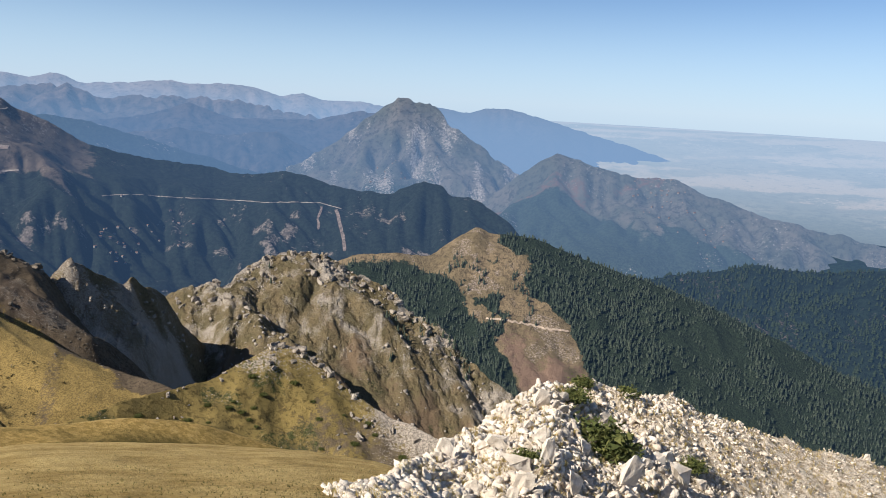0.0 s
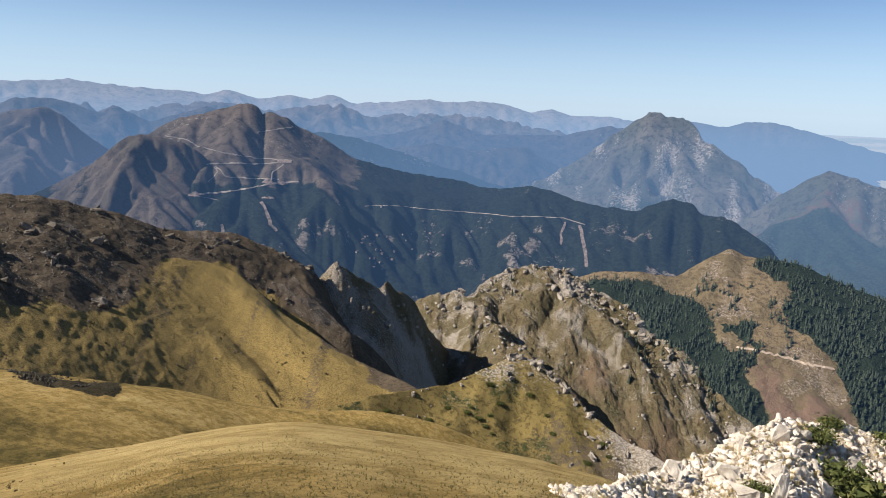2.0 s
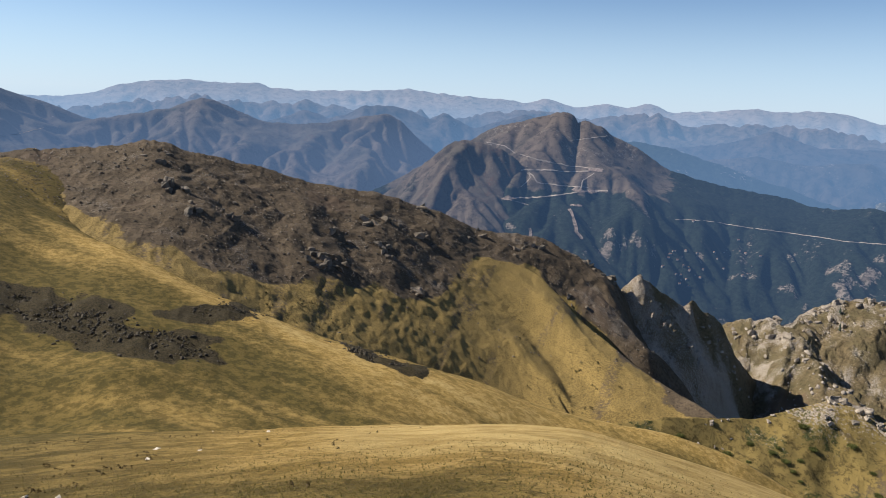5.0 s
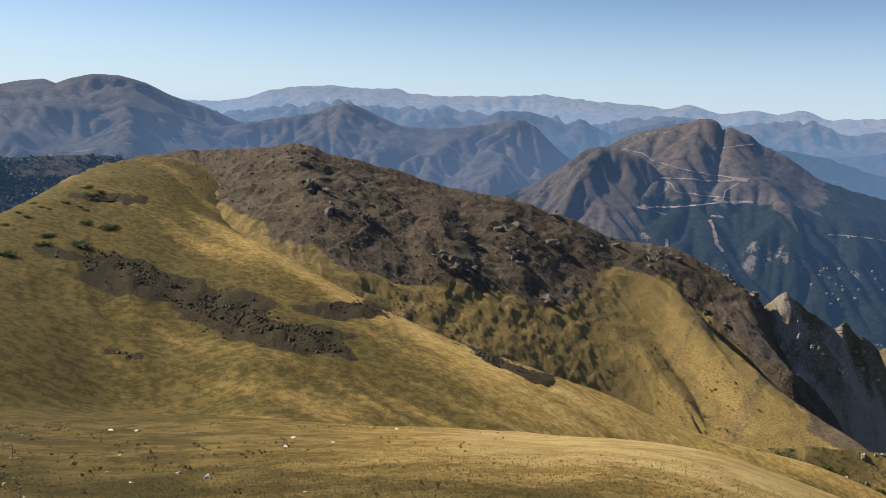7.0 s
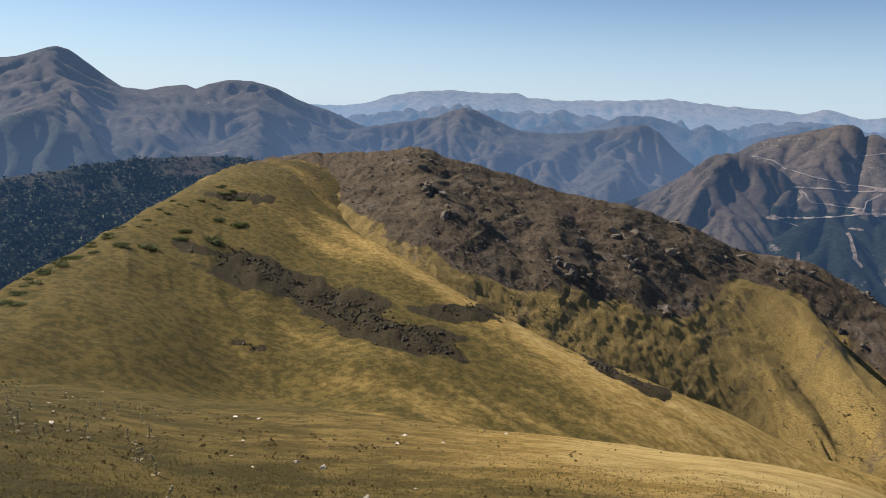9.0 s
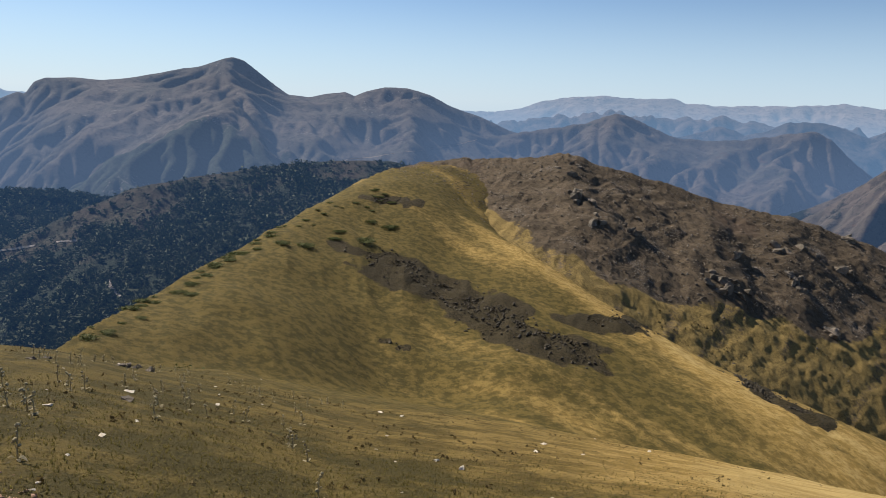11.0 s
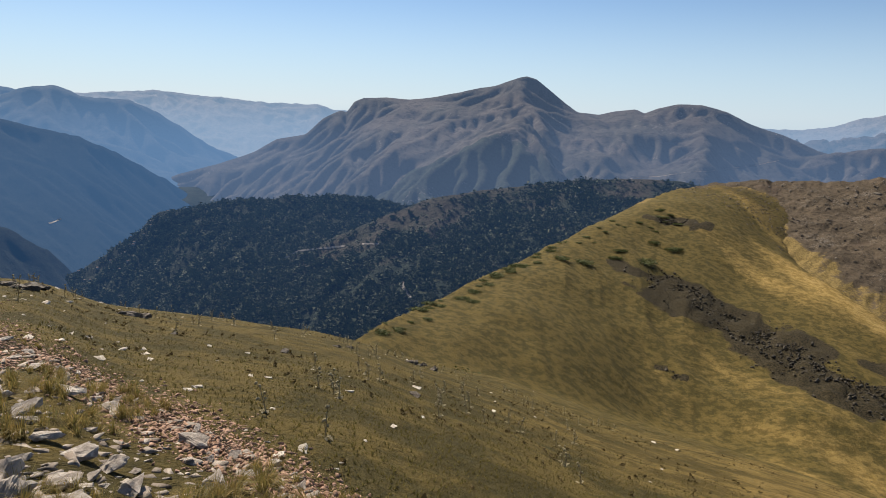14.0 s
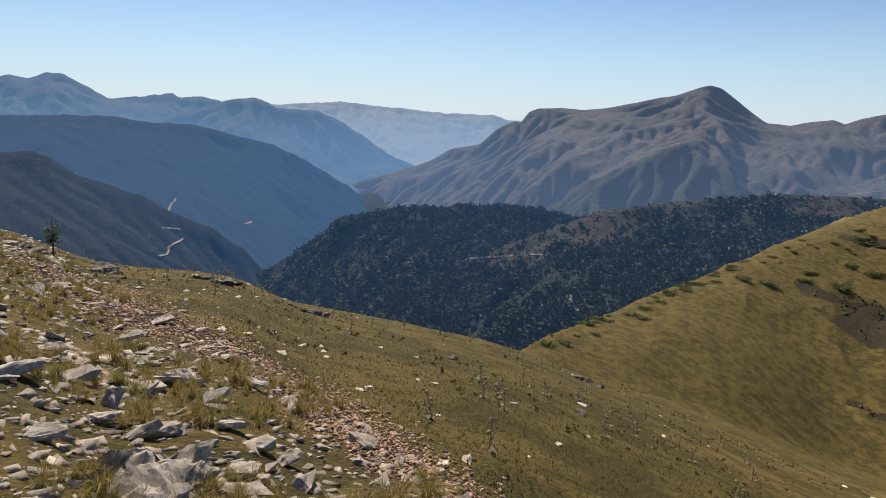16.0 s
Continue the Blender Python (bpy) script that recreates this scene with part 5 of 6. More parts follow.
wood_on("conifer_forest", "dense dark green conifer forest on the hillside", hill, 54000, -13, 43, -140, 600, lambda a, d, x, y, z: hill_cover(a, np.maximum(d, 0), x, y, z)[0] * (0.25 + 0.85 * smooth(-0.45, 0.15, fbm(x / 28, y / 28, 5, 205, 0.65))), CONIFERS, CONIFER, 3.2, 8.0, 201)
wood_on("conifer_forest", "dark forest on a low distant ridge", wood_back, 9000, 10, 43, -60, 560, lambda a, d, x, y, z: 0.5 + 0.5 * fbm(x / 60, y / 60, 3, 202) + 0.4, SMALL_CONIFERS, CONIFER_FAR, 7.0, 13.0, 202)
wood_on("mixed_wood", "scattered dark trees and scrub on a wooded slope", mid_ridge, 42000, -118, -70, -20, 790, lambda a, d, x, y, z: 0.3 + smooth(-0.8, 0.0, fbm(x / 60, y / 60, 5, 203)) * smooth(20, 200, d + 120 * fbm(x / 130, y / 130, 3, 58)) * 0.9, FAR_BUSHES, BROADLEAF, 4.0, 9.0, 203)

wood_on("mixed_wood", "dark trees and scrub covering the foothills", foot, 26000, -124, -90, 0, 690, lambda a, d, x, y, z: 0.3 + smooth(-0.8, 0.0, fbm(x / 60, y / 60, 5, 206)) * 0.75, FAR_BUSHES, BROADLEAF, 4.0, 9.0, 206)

# single conifers and clumps on the bare faces
spruce = new("conifer", None)
v, f = conifer_shape(g1, 5, 9)
crown = new("crown", tri_mesh("crown", v * (9, 9, 9), f, CONIFER))
crown.parent = spruce
bm = bmesh.new()
bmesh.ops.create_cone(bm, cap_ends=True, segments=7, radius1=0.22, radius2=0.05, depth=7.0, matrix=Matrix.Translation((0, 0, 3.2)))
part("trunk", bm, BARK, spruce)
tagged(spruce, "dark green conifer standing on a stony mountainside", "tree", "conifers on the bare slopes")
g2 = np.random.default_rng(31)
first = True
for a, el, n, spread in ((3.1, -13.5, 8, 9), (2.6, -12.6, 4, 7), (0.9, -12.4, 14, 14), (5.7, -13.3, 8, 9), (6.4, -14.2, 7, 8), (7.3, -15.8, 7, 10), (1.5, -14.8, 9, 14)):
    d0 = max(np.linalg.norm(np.array(hill.hit(a, el))[:2]), 1)
    for k in range(n):
        aa, dd = a + g2.normal(0, spread) / 16.0 * 0.5, float(hill.r(a)) - d0 + g2.normal(0, spread)
        x, y, z = hill.place(np.array(aa), np.array(max(dd, 2.0)))
        m = pose(float(x), float(y), float(z) - 0.4, 0, 0, g2.uniform(0, 360)) @ Matrix.Scale(g2.uniform(0.6, 1.0), 4)
        if first:
            spruce.matrix_world, first = m, False
        else:
            copy_thing(spruce, m).scale = m.to_scale()
for a, el, n, spread in ((-3.2, -17.6, 10, 10), (-3.8, -19.4, 3, 5), (-1.2, -17.2, 12, 9), (0.6, -18.0, 10, 9), (2.0, -19.6, 12, 8), (-7.0, -14.6, 2, 4), (-13.2, -14.2, 2, 4)):
    d0 = np.linalg.norm(np.array(crag.hit(a, el))[:2])
    for k in range(n):
        aa, dd = a + g2.normal(0, spread) / 9.0 * 0.5, float(crag.r(a)) - d0 + g2.normal(0, spread)
        x, y, z = crag.place(np.array(aa), np.array(max(dd, 2.0)))
        m = pose(float(x), float(y), float(z) - 0.4, 0, 0, g2.uniform(0, 360)) @ Matrix.Scale(g2.uniform(0.35, 0.7), 4)
        copy_thing(spruce, m).scale = m.to_scale()

# boulders on the dark hillside and the crag
g3 = np.random.default_rng(41)
PEBBLES = [arrays(hull(g3, 7, 1.0, g3.uniform(0.6, 0.95), g3.uniform(0.5, 0.9), 0.7)) for _ in range(10)]
n = 70000
a, d = g3.uniform(-80, -24, n), g3.uniform(0, 190, n)
x, y, z = scree.place(a, d)
ok = ((0.25 + 0.75 * smooth(-0.3, 0.5, fbm(x / 16, y / 16, 4, 301))) * (1 - 0.96 * smooth(0.1, 0.55, scree_cover(a, d, x, y, z)[0]))) > g3.uniform(0, 1, n)
tagged(scatter("boulder_field", PEBBLES, np.stack([x, y, z], -1)[ok], g3.uniform(0.3, 1.0, ok.sum()) ** 6 * 1.2 + 0.2, ROCK_DARK, g3, 0.5), "dark lichened boulders strewn over the hillside", "boulders", kind="stuff")
n = 3600
a, d = g3.uniform(-56, -24, n), g3.uniform(20, 190, n)
x, y, z = scree.place(a, d)
ok = scree_cover(a, d, x, y, z)[0] * smooth(-0.2, 0.5, fbm(x / 18, y / 18, 4, 304)) > g3.uniform(0.1, 0.9, n)
tagged(scatter("scrub", FAR_BUSHES, np.stack([x, y, z], -1)[ok], 0.3 + 0.8 * g3.uniform(0, 1, ok.sum()) ** 2.5, plant("dull_hill_scrub", (0.06, 0.055, 0.022), (0.11, 0.09, 0.04), 0.85, 0.0), g3, 0.2), "small dark scrub dotted over dry grassy folds", "shrubs", kind="stuff")
n = 2600
a, d = g3.uniform(-22, 4, n), g3.uniform(0, 230, n)
x, y, z = crag.place(a, d)
ok = (smooth(-0.1, 0.5, fbm(x / 18, y / 18, 4, 302)) * smooth(230, 60, d) + 0.05) > g3.uniform(0, 1, n)
tagged(scatter("boulder_field", BLOCKS, np.stack([x, y, z], -1)[ok], g3.uniform(0.4, 1.0, ok.sum()) ** 3 * 3.2 + 0.3, limestone("crag_blocks", (0.42, 0.37, 0.31), (0.22, 0.19, 0.16), False, 0.25), g3, 0.5), "pale limestone blocks on the crag", "boulders", kind="stuff")
n = 16000
a, r, x, y = polar_random(g3, n, -77, -44, 180, 345)
ok = (smooth(0, 30, r - spur_r(a)) * (0.4 + smooth(-0.1, 0.5, fbm(x / 20, y / 20, 4, 303))) * smooth(-46, -58, a)) > g3.uniform(0, 1, n)
tagged(scatter("boulder_field", PEBBLES, on_ground(x[ok], y[ok]), g3.uniform(0.3, 1.0, ok.sum()) ** 6 * 1.0 + 0.2, ROCK_DARK, g3, 0.5), "dark stones strewn over brown turf", "boulders", kind="stuff")
# craggy outcrops on the dark hillside, the knob and its rocky rib
ROCK_CRAG = limestone("dark_crag_rock", (0.25, 0.205, 0.16), (0.10, 0.085, 0.065), True, 0.35)
ROCK_RIB = limestone("pale_rib_rock", (0.44, 0.385, 0.32), (0.20, 0.17, 0.135), True, 0.35)


def crag_meshes(material, gen, seed):
    out = []
    for k in range(6):
        me = bpy.data.meshes.new("outcrop")
        b = craggy(gen, 1.0, gen.uniform(0.5, 0.8), gen.uniform(0.5, 0.8), seed + 4.0 * k, 3, 0.12, 0.1)
        b.to_mesh(me)
        b.free()
        me.materials.append(material)
        out.append(me)
    return out


g10 = np.random.default_rng(47)
DARK_CRAGS, PALE_CRAGS = crag_meshes(ROCK_CRAG, g10, 1.0), crag_meshes(ROCK_RIB, g10, 40.0)


def outcrops(slope, places, meshes, count, s0, s1, spread, label, group):
    for a, el in places:
        p = np.array(slope.hit(a, el))
        d0 = float(slope.r(a)) - math.hypot(p[0], p[1])
        for k in range(count):
            aa, dd = a + math.degrees(g10.normal(0, spread) / slope.rm), max(d0 + g10.normal(0, spread), 0.5)
            x, y, z = slope.place(np.array(aa), np.array(dd))
            s = s0 + (s1 - s0) * g10.uniform(0, 1) ** 2
            ob = new("outcrop", meshes[int(g10.integers(0, 6))])
            ob.matrix_world = Matrix.Translation((float(x), float(y), float(z))) @ pose(0, 0, 0, g10.normal(0, 12), g10.normal(0, 12), g10.uniform(0, 360)) @ Matrix.Diagonal((s, s * g10.uniform(0.6, 1), s * g10.uniform(0.7, 1.2), 1))
            tagged(ob, label, "rock", group)


outcrops(scree, ((-63.6, -4.6), (-62.4, -6.7), (-58.2, -7.3), (-60.4, -8.8), (-58.1, -9.2), (-50.9, -12.6), (-52.0, -12.3), (-49.8, -11.5), (-46.9, -11.5), (-48.0, -9.5), (-46.3, -9.4), (-43.7, -8.5), (-43.1, -11.2), (-39.2, -10.2), (-43.3, -14.7), (-36.1, -11.0)), DARK_CRAGS, 5, 2.0, 6.5, 4.5, "dark craggy outcrop on a stony hillside", "outcrops of the dark hillside")
outcrops(scree, ((-51.0, -12.8), (-46.6, -11.6), (-32.4, -14.5), (-31.6, -11.4), (-30.2, -12.1), (-28.7, -13.0), (-35.2, -10.7)), DARK_CRAGS, 4, 2.5, 6.0, 4.0, "dark craggy outcrop on a stony hillside", "outcrops of the dark hillside")
outcrops(knob, ((-12.7, -17.5), (-11.7, -18.4), (-11.0, -19.1), (-9.5, -20.2), (-8.2, -21.1), (-6.9, -21.9)), PALE_CRAGS, 4, 2.0, 5.0, 2.5, "pale slab of a rocky rib on the grassy knob", "slabs of the rocky rib")
outcrops(knob, ((-20.2, -23.8), (-19.0, -25.0), (-15.4, -19.8), (-12.6, -20.3), (-5.9, -24.3), (-4.2, -24.8), (-2.5, -25.7), (-7.1, -25.7), (-20.7, -20.9)), PALE_CRAGS, 5, 1.0, 3.2, 3.0, "grey rock cropping out of the grassy knob", "rocks of the knob")
outcrops(crag, ((-19.5, -15.3), (-18.0, -15.0), (-16.6, -15.3), (-15.2, -13.6), (-14.0, -12.8), (-12.6, -12.4), (-11.2, -12.3), (-9.6, -12.4), (-8.4, -12.9), (-7.4, -13.6), (-6.2, -14.2), (-5.0, -14.9), (-3.6, -15.8), (-10.2, -13.4), (-8.8, -14.2), (-12.4, -14.0), (-15.0, -16.4), (-13.4, -17.0), (-12.6, -18.0), (-17.2, -16.4), (-2.0, -17.2), (-0.4, -18.2), (1.0, -18.8)), PALE_CRAGS, 7, 2.0, 8.5, 6.0, "grey fractured limestone outcrop of the crag", "outcrops of the crag")
outcrops(pinnacle, ((-26.8, -12.9), (-25.9, -13.8), (-25.0, -14.6), (-24.2, -15.4), (-23.2, -14.4), (-22.6, -15.2), (-21.8, -16.0), (-23.2, -16.8), (-21.9, -17.8), (-20.6, -18.8), (-20.4, -17.4), (-19.2, -19.4)), PALE_CRAGS, 5, 1.2, 4.5, 3.0, "grey jagged rock on a steep ridge", "rocks of the jagged ridge")
# stones of the bands in the meadow
pts = []
for line, w in band_lines:
    for p, q in zip(line[:-1], line[1:]):
        k = int(np.hypot(*(q - p)) * w * 3.2)
        t = g3.uniform(0, 1, k)
        pts.append(p + (q - p) * t[:, None] + g3.normal(0, 0.42 * w, (k, 2)))
pts = np.concatenate(pts)
tagged(scatter("outcrop_stones", BLOCKS, on_ground(pts[:, 0], pts[:, 1]), g3.uniform(0.3, 1.0, len(pts)) ** 5 * 0.8 + 0.14, ROCK_BAND, g3, 0.4), "dark rough stones cropping out of the grass", "stones", kind="stuff")

# dark juniper mats on the grassy hill
g4 = np.random.default_rng(51)
mat_v, mat_f = bush_shape(g4, 700, 0.3, 0.035)
mat_mesh = tri_mesh("juniper_mat", mat_v, mat_f, JUNIPER)
for k, (a, el, w) in enumerate(((-78.8, -10.9, 8), (-83.3, -11.3, 6), (-81.1, -10.8, 5), (-76.8, -9.8, 6), (-78.3, -9.4, 5), (-85, -11.1, 5), (-85.8, -10.6, 4), (-80.7, -10.2, 4), (-88.5, -11.9, 5), (-90, -12.7, 5), (-92.5, -13.4, 6), (-94, -14.4, 5), (-28, -22.9, 5))):
    ob = new("juniper_mat", mat_mesh)
    ob.matrix_world = Matrix.Translation(ground_hit(a, el, 85.0)) @ pose(0, 0, 0, 0, 0, 40 * k) @ Matrix.Diagonal((w, w * 0.7, w * 0.42, 1))
    tagged(ob, "low dark green juniper mat on the grassy hill", "shrub", "juniper mats on the hill")

for k in range(60):
    a = g4.uniform(-100, -76)
    w = g4.uniform(1.2, 3.6)
    ob = new("juniper_mat", mat_mesh)
    ob.matrix_world = Matrix.Translation(ground_hit(a, float(spur_el(a)) - abs(g4.normal(0, 0.7)) - 0.12, 75.0)) @ pose(0, 0, 0, 0, 0, 53 * k) @ Matrix.Diagonal((w, w * 0.8, w * 0.4, 1))
    tagged(ob, "small low juniper mat along the edge of the hill", "shrub", "juniper mats on the hill")

# ---- the white limestone knoll ----
g5 = np.random.default_rng(61)
knoll_meshes = []
for k in range(9):
    me = bpy.data.meshes.new("rock")
    b = craggy(g5, 1.0, g5.uniform(0.45, 0.8), g5.uniform(0.6, 1.1), 3.0 * k, 3, 0.06, 0.10, 10, 0.75)
    b.to_mesh(me)
    b.free()
    me.materials.append(ROCK_WHITE)
    knoll_meshes.append(me)


def stone(meshes, k, p, size, turn, lean, sink, label, group, name="rock"):
    ob = new(name, meshes[k % len(meshes)])
    ob.matrix_world = Matrix.Translation((p[0], p[1], p[2] + size * sink)) @ pose(0, 0, 0, lean[0], lean[1], turn) @ Matrix.Scale(size, 4)
    return tagged(ob, label, "rock", group)


# upright blades of rock near the front of the knoll
for k, (a, r, h, w, turn, lean) in enumerate(((7.6, 17.5, 1.0, 0.55, 20, 8), (9.6, 17.2, 1.05, 0.9, 35, 14), (5.2, 17.0, 0.8, 1.3, 10, 10), (6.2, 16.3, 0.8, 0.9, 15, 12), (14.0, 19.5, 1.2, 1.0, 25, 22), (15.8, 18.5, 1.0, 1.5, 25, 30), (16.8, 17.4, 0.9, 1.5, 10, 15), (10.8, 16.2, 0.55, 1.2, 60, 10), (12.6, 16.6, 0.6, 1.1, 30, 18), (3.8, 18.4, 0.7, 1.1, 0, 12), (8.0, 15.6, 0.5, 1.3, 70, 5), (17.5, 21.5, 0.9, 1.5, 30, 25), (11.5, 22.5, 0.7, 1.0, 20, 10), (7.2, 21.5, 0.8, 0.8, 10, 10), (8.8, 22.5, 0.8, 1.0, 40, 10))):
    x, y = r * math.sin(radians(a)), r * math.cos(radians(a))
    ob = new("standing_rock", knoll_meshes[k % 9])
    ob.matrix_world = Matrix.Translation((x, y, float(ground_at(x, y)) + 0.25 * h)) @ pose(0, 0, 0, 0, lean, turn) @ Matrix.Diagonal((w * 0.75, w * 0.45, h * 1.15, 1))
    tagged(ob, "tall upright blade of white weathered limestone", "rock", "upright limestone blades")
for k in range(70):
    a, r = g5.uniform(-2, 22), g5.uniform(13.5, 24)
    h, w = g5.uniform(0.35, 0.85), g5.uniform(0.35, 0.9)
    x, y = r * math.sin(radians(a)), r * math.cos(radians(a))
    ob = new("standing_rock", knoll_meshes[k % 9])
    ob.matrix_world = Matrix.Translation((x, y, float(ground_at(x, y)) + 0.2 * h)) @ pose(0, 0, 0, g5.normal(0, 8), g5.normal(16, 8), g5.uniform(0, 45)) @ Matrix.Diagonal((w * 0.75, w * 0.45, h * 1.2, 1))
    tagged(ob, "upright jagged blade of white weathered limestone", "rock", "upright limestone blades")


def knoll_random(gen, n):
    """Places spread evenly over the face of the knoll."""
    a = gen.uniform(-9, 41, n)
    r = 12.0 + (knoll_r(a) + 1.0 - 12.0) * gen.uniform(0, 1, n) ** 0.8
    return a, r, r * np.sin(np.radians(a)), r * np.cos(np.radians(a))


a, r, x, y = knoll_random(g5, 900)
ok = (r > 12.8) & (g5.uniform(0, 1, 900) < 0.25 + 0.75 * smooth(26, 10, a) * smooth(-7, 2, a))
for k, i in enumerate(np.where(ok)[0][:290]):
    size = 0.16 + 0.36 * g5.uniform(0, 1) ** 2.2
    p = on_ground(np.array([x[i]]), np.array([y[i]]))[0]
    ob = stone(knoll_meshes, k, p, size, g5.uniform(-20, 60), (g5.normal(0, 12), g5.normal(20, 12)), 0.1, "pale jagged limestone rock on a stony knoll", "limestone rocks of the knoll")
    ob.scale = (size * g5.uniform(0.6, 1.0), size * g5.uniform(0.6, 1.0), size * g5.uniform(0.7, 1.4))
n = 60000
a, r, x, y = knoll_random(g5, n)
ok = (smooth(-10, -1, a + 3 * fbm(x / 3, y / 3, 2, 9)) * (0.55 + 0.45 * smooth(-0.35, 0.2, fbm(x / 2.0, y / 2.0, 4, 62))) * (1 - 0.45 * smooth(18, 30, a))) > g5.uniform(0, 1, n)
p = on_ground(x[ok], y[ok], 0.01)
sz = (0.05 + 0.26 * g5.uniform(0, 1, len(p)) ** 3.4) * (1 - 0.45 * smooth(14, 26, a[ok]))
tagged(scatter("limestone_rubble", CHIPS + BLOCKS, p, np.stack([sz, sz * g5.uniform(0.5, 1.0, len(p)), sz * g5.uniform(0.7, 1.5, len(p))], -1), ROCK_WHITE_BITS, g5, 0.45), "loose white limestone rubble covering the knoll", "rubble", kind="stuff")
KNOLL_TUFTS = [tuft_shape(g5, 12, 0.8, 0.022) for _ in range(6)]
n = 9000
a, r, x, y = knoll_random(g5, n)
ok = (smooth(-0.15, 0.3, fbm(x / 4, y / 4, 3, 64)) * 0.8 + 0.1 > g5.uniform(0, 1, n))
tagged(scatter("knoll_grass", KNOLL_TUFTS, on_ground(x[ok], y[ok]), g5.uniform(0.08, 0.2, ok.sum()), STRAW, g5, 0.2), "dry straw grass between the white rocks", "grass", kind="stuff")
for a, el, w in ((9.6, -21.6, 0.9), (11.4, -24.3, 1.7), (12.6, -24.9, 1.4), (6.5, -20.9, 0.8), (18.6, -25.0, 0.8), (13.7, -20.8, 0.7), (10.3, -20.6, 0.7), (6.2, -26.0, 0.7)):
    v, f = bush_shape(g5, 900, 0.5, 0.045)
    v = v * (w, w, w * 0.8)
    shrub = new("juniper_shrub", None)
    shrub.matrix_world = Matrix.Translation(ground_hit(a, el, 8.0))
    leaves = new("foliage", tri_mesh("foliage", np.clip(v, -w, w), f, JUNIPER))
    leaves.parent = shrub
    bm = bmesh.new()
    for k in range(5):
        t = Matrix.Rotation(k * 1.25, 4, "Z") @ Matrix.Rotation(0.8, 4, "X") @ Matrix.Translation((0, 0, 0.16 * w))
        bmesh.ops.create_cone(bm, cap_ends=True, segments=5, radius1=0.02, radius2=0.006, depth=0.36 * w, matrix=t)
    part("branches", bm, BARK, shrub)
    tagged(shrub, "low dense green juniper shrub among white rocks", "shrub", "juniper shrubs of the knoll")

# ---- the stony slope ----
g6 = np.random.default_rng(71)
slab_meshes = []
for k in range(10):
    me = bpy.data.meshes.new("rock")
    b = craggy(g6, 1.0, g6.uniform(0.4, 0.75), g6.uniform(0.16, 0.34), 5.0 * k + 2, 3, 0.05, 0.045, 11, 0.7)
    b.to_mesh(me)
    b.free()
    me.materials.append(ROCK_GREY)
    slab_meshes.append(me)
white_slabs = []
for me in slab_meshes[:6]:
    me = me.copy()
    me.materials.clear()
    me.materials.append(ROCK_WHITE)
    white_slabs.append(me)
# the large worn outcrop at the foot of the slope, and other large slabs
big_rock = part("outcrop", craggy(g6, 1.25, 0.85, 0.34, 7.0, 14, 0.12, 0.07, 26, 0.7, 0.05), ROCK_GREY)
p = ground_hit(-131.5, -26.5, 2.5)
big_rock.matrix_world = Matrix.Translation(p + np.array([0, 0, -0.02])) @ pose(0, 0, 0, -4, 5, 20) @ Matrix.Diagonal((1, 1, 0.72, 1))
tagged(big_rock, "large weathered grey limestone outcrop in the stony slope", "rock")
for k, (a, el, w) in enumerate(((-124.6, -21.0, 0.62), (-128.0, -19.5, 0.55), (-133.6, -18.8, 0.62), (-119.5, -25.4, 0.55), (-121.5, -24.3, 0.5), (-112.2, -27.4, 0.6), (-130.6, -16.8, 0.75), (-128.3, -15.6, 0.7), (-132.4, -14.2, 0.6), (-137.0, -18.0, 0.8), (-135.5, -22.0, 0.6), (-126.0, -24.6, 0.5), (-123.6, -22.8, 0.45), (-138.5, -15.0, 0.7), (-132.0, -21.5, 0.5), (-118.0, -27.0, 0.5), (-129.5, -22.8, 0.5), (-111.0, -25.6, 0.3))):
    stone(slab_meshes, k, ground_hit(a, el, 2.5), w * 0.55, g6.uniform(-60, 0), (g6.normal(0, 10), g6.normal(0, 10)), 0.16, "large pale limestone slab lying on the stony slope", "large slabs on the slope", "slab")
a, r, x, y = polar_random(g6, 2400, -143, -92, 2.6, 26, 1.5)
ok = stony_side(a, r) > g6.uniform(0.2, 0.8, 2400)
sel = np.where(ok)[0][:270]
for k, i in enumerate(sel):
    size = (0.09 + 0.22 * g6.uniform(0, 1) ** 2.0) * (1 + 0.03 * r[i])
    stone(slab_meshes, k, on_ground(np.array([x[i]]), np.array([y[i]]))[0], size, g6.uniform(0, 360), (g6.normal(0, 14), g6.normal(0, 14)), 0.1, "pale flat limestone rock on the stony slope", "rocks of the stony slope", "flat_stone")
n = 30000
a, r, x, y = polar_random(g6, n, -143, -90, 2.4, 32, 1.7)
ok = (stony_side(a, r) * (0.45 + 0.7 * smooth(-0.3, 0.3, fbm(x / 1.2, y / 1.2, 3, 72)))) > g6.uniform(0, 1, n)
p = on_ground(x[ok], y[ok], 0.005)
tagged(scatter("slope_rubble", FLAKES, p, (0.02 + 0.15 * g6.uniform(0, 1, len(p)) ** 3.4) * (1 + 0.02 * r[ok]), ROCK_GREY_BITS, g6, 0.22), "loose angular limestone rubble", "rubble", kind="stuff")
# a run of pinkish gravel along the edge of the stones
n = 26000
r = 3.4 * (16 / 3.4) ** g6.uniform(0, 1, n)
a = STONE_EDGE(np.log(r)) + g6.normal(-1.8, 3.0, n)
x, y = r * np.sin(np.radians(a)), r * np.cos(np.radians(a))
tagged(scatter("gravel", CHIPS, on_ground(x, y, 0.003), 0.012 + 0.075 * g6.uniform(0, 1, n) ** 3.5, GRAVEL, g6, 0.4), "pinkish broken gravel in a narrow run", "gravel", kind="stuff")
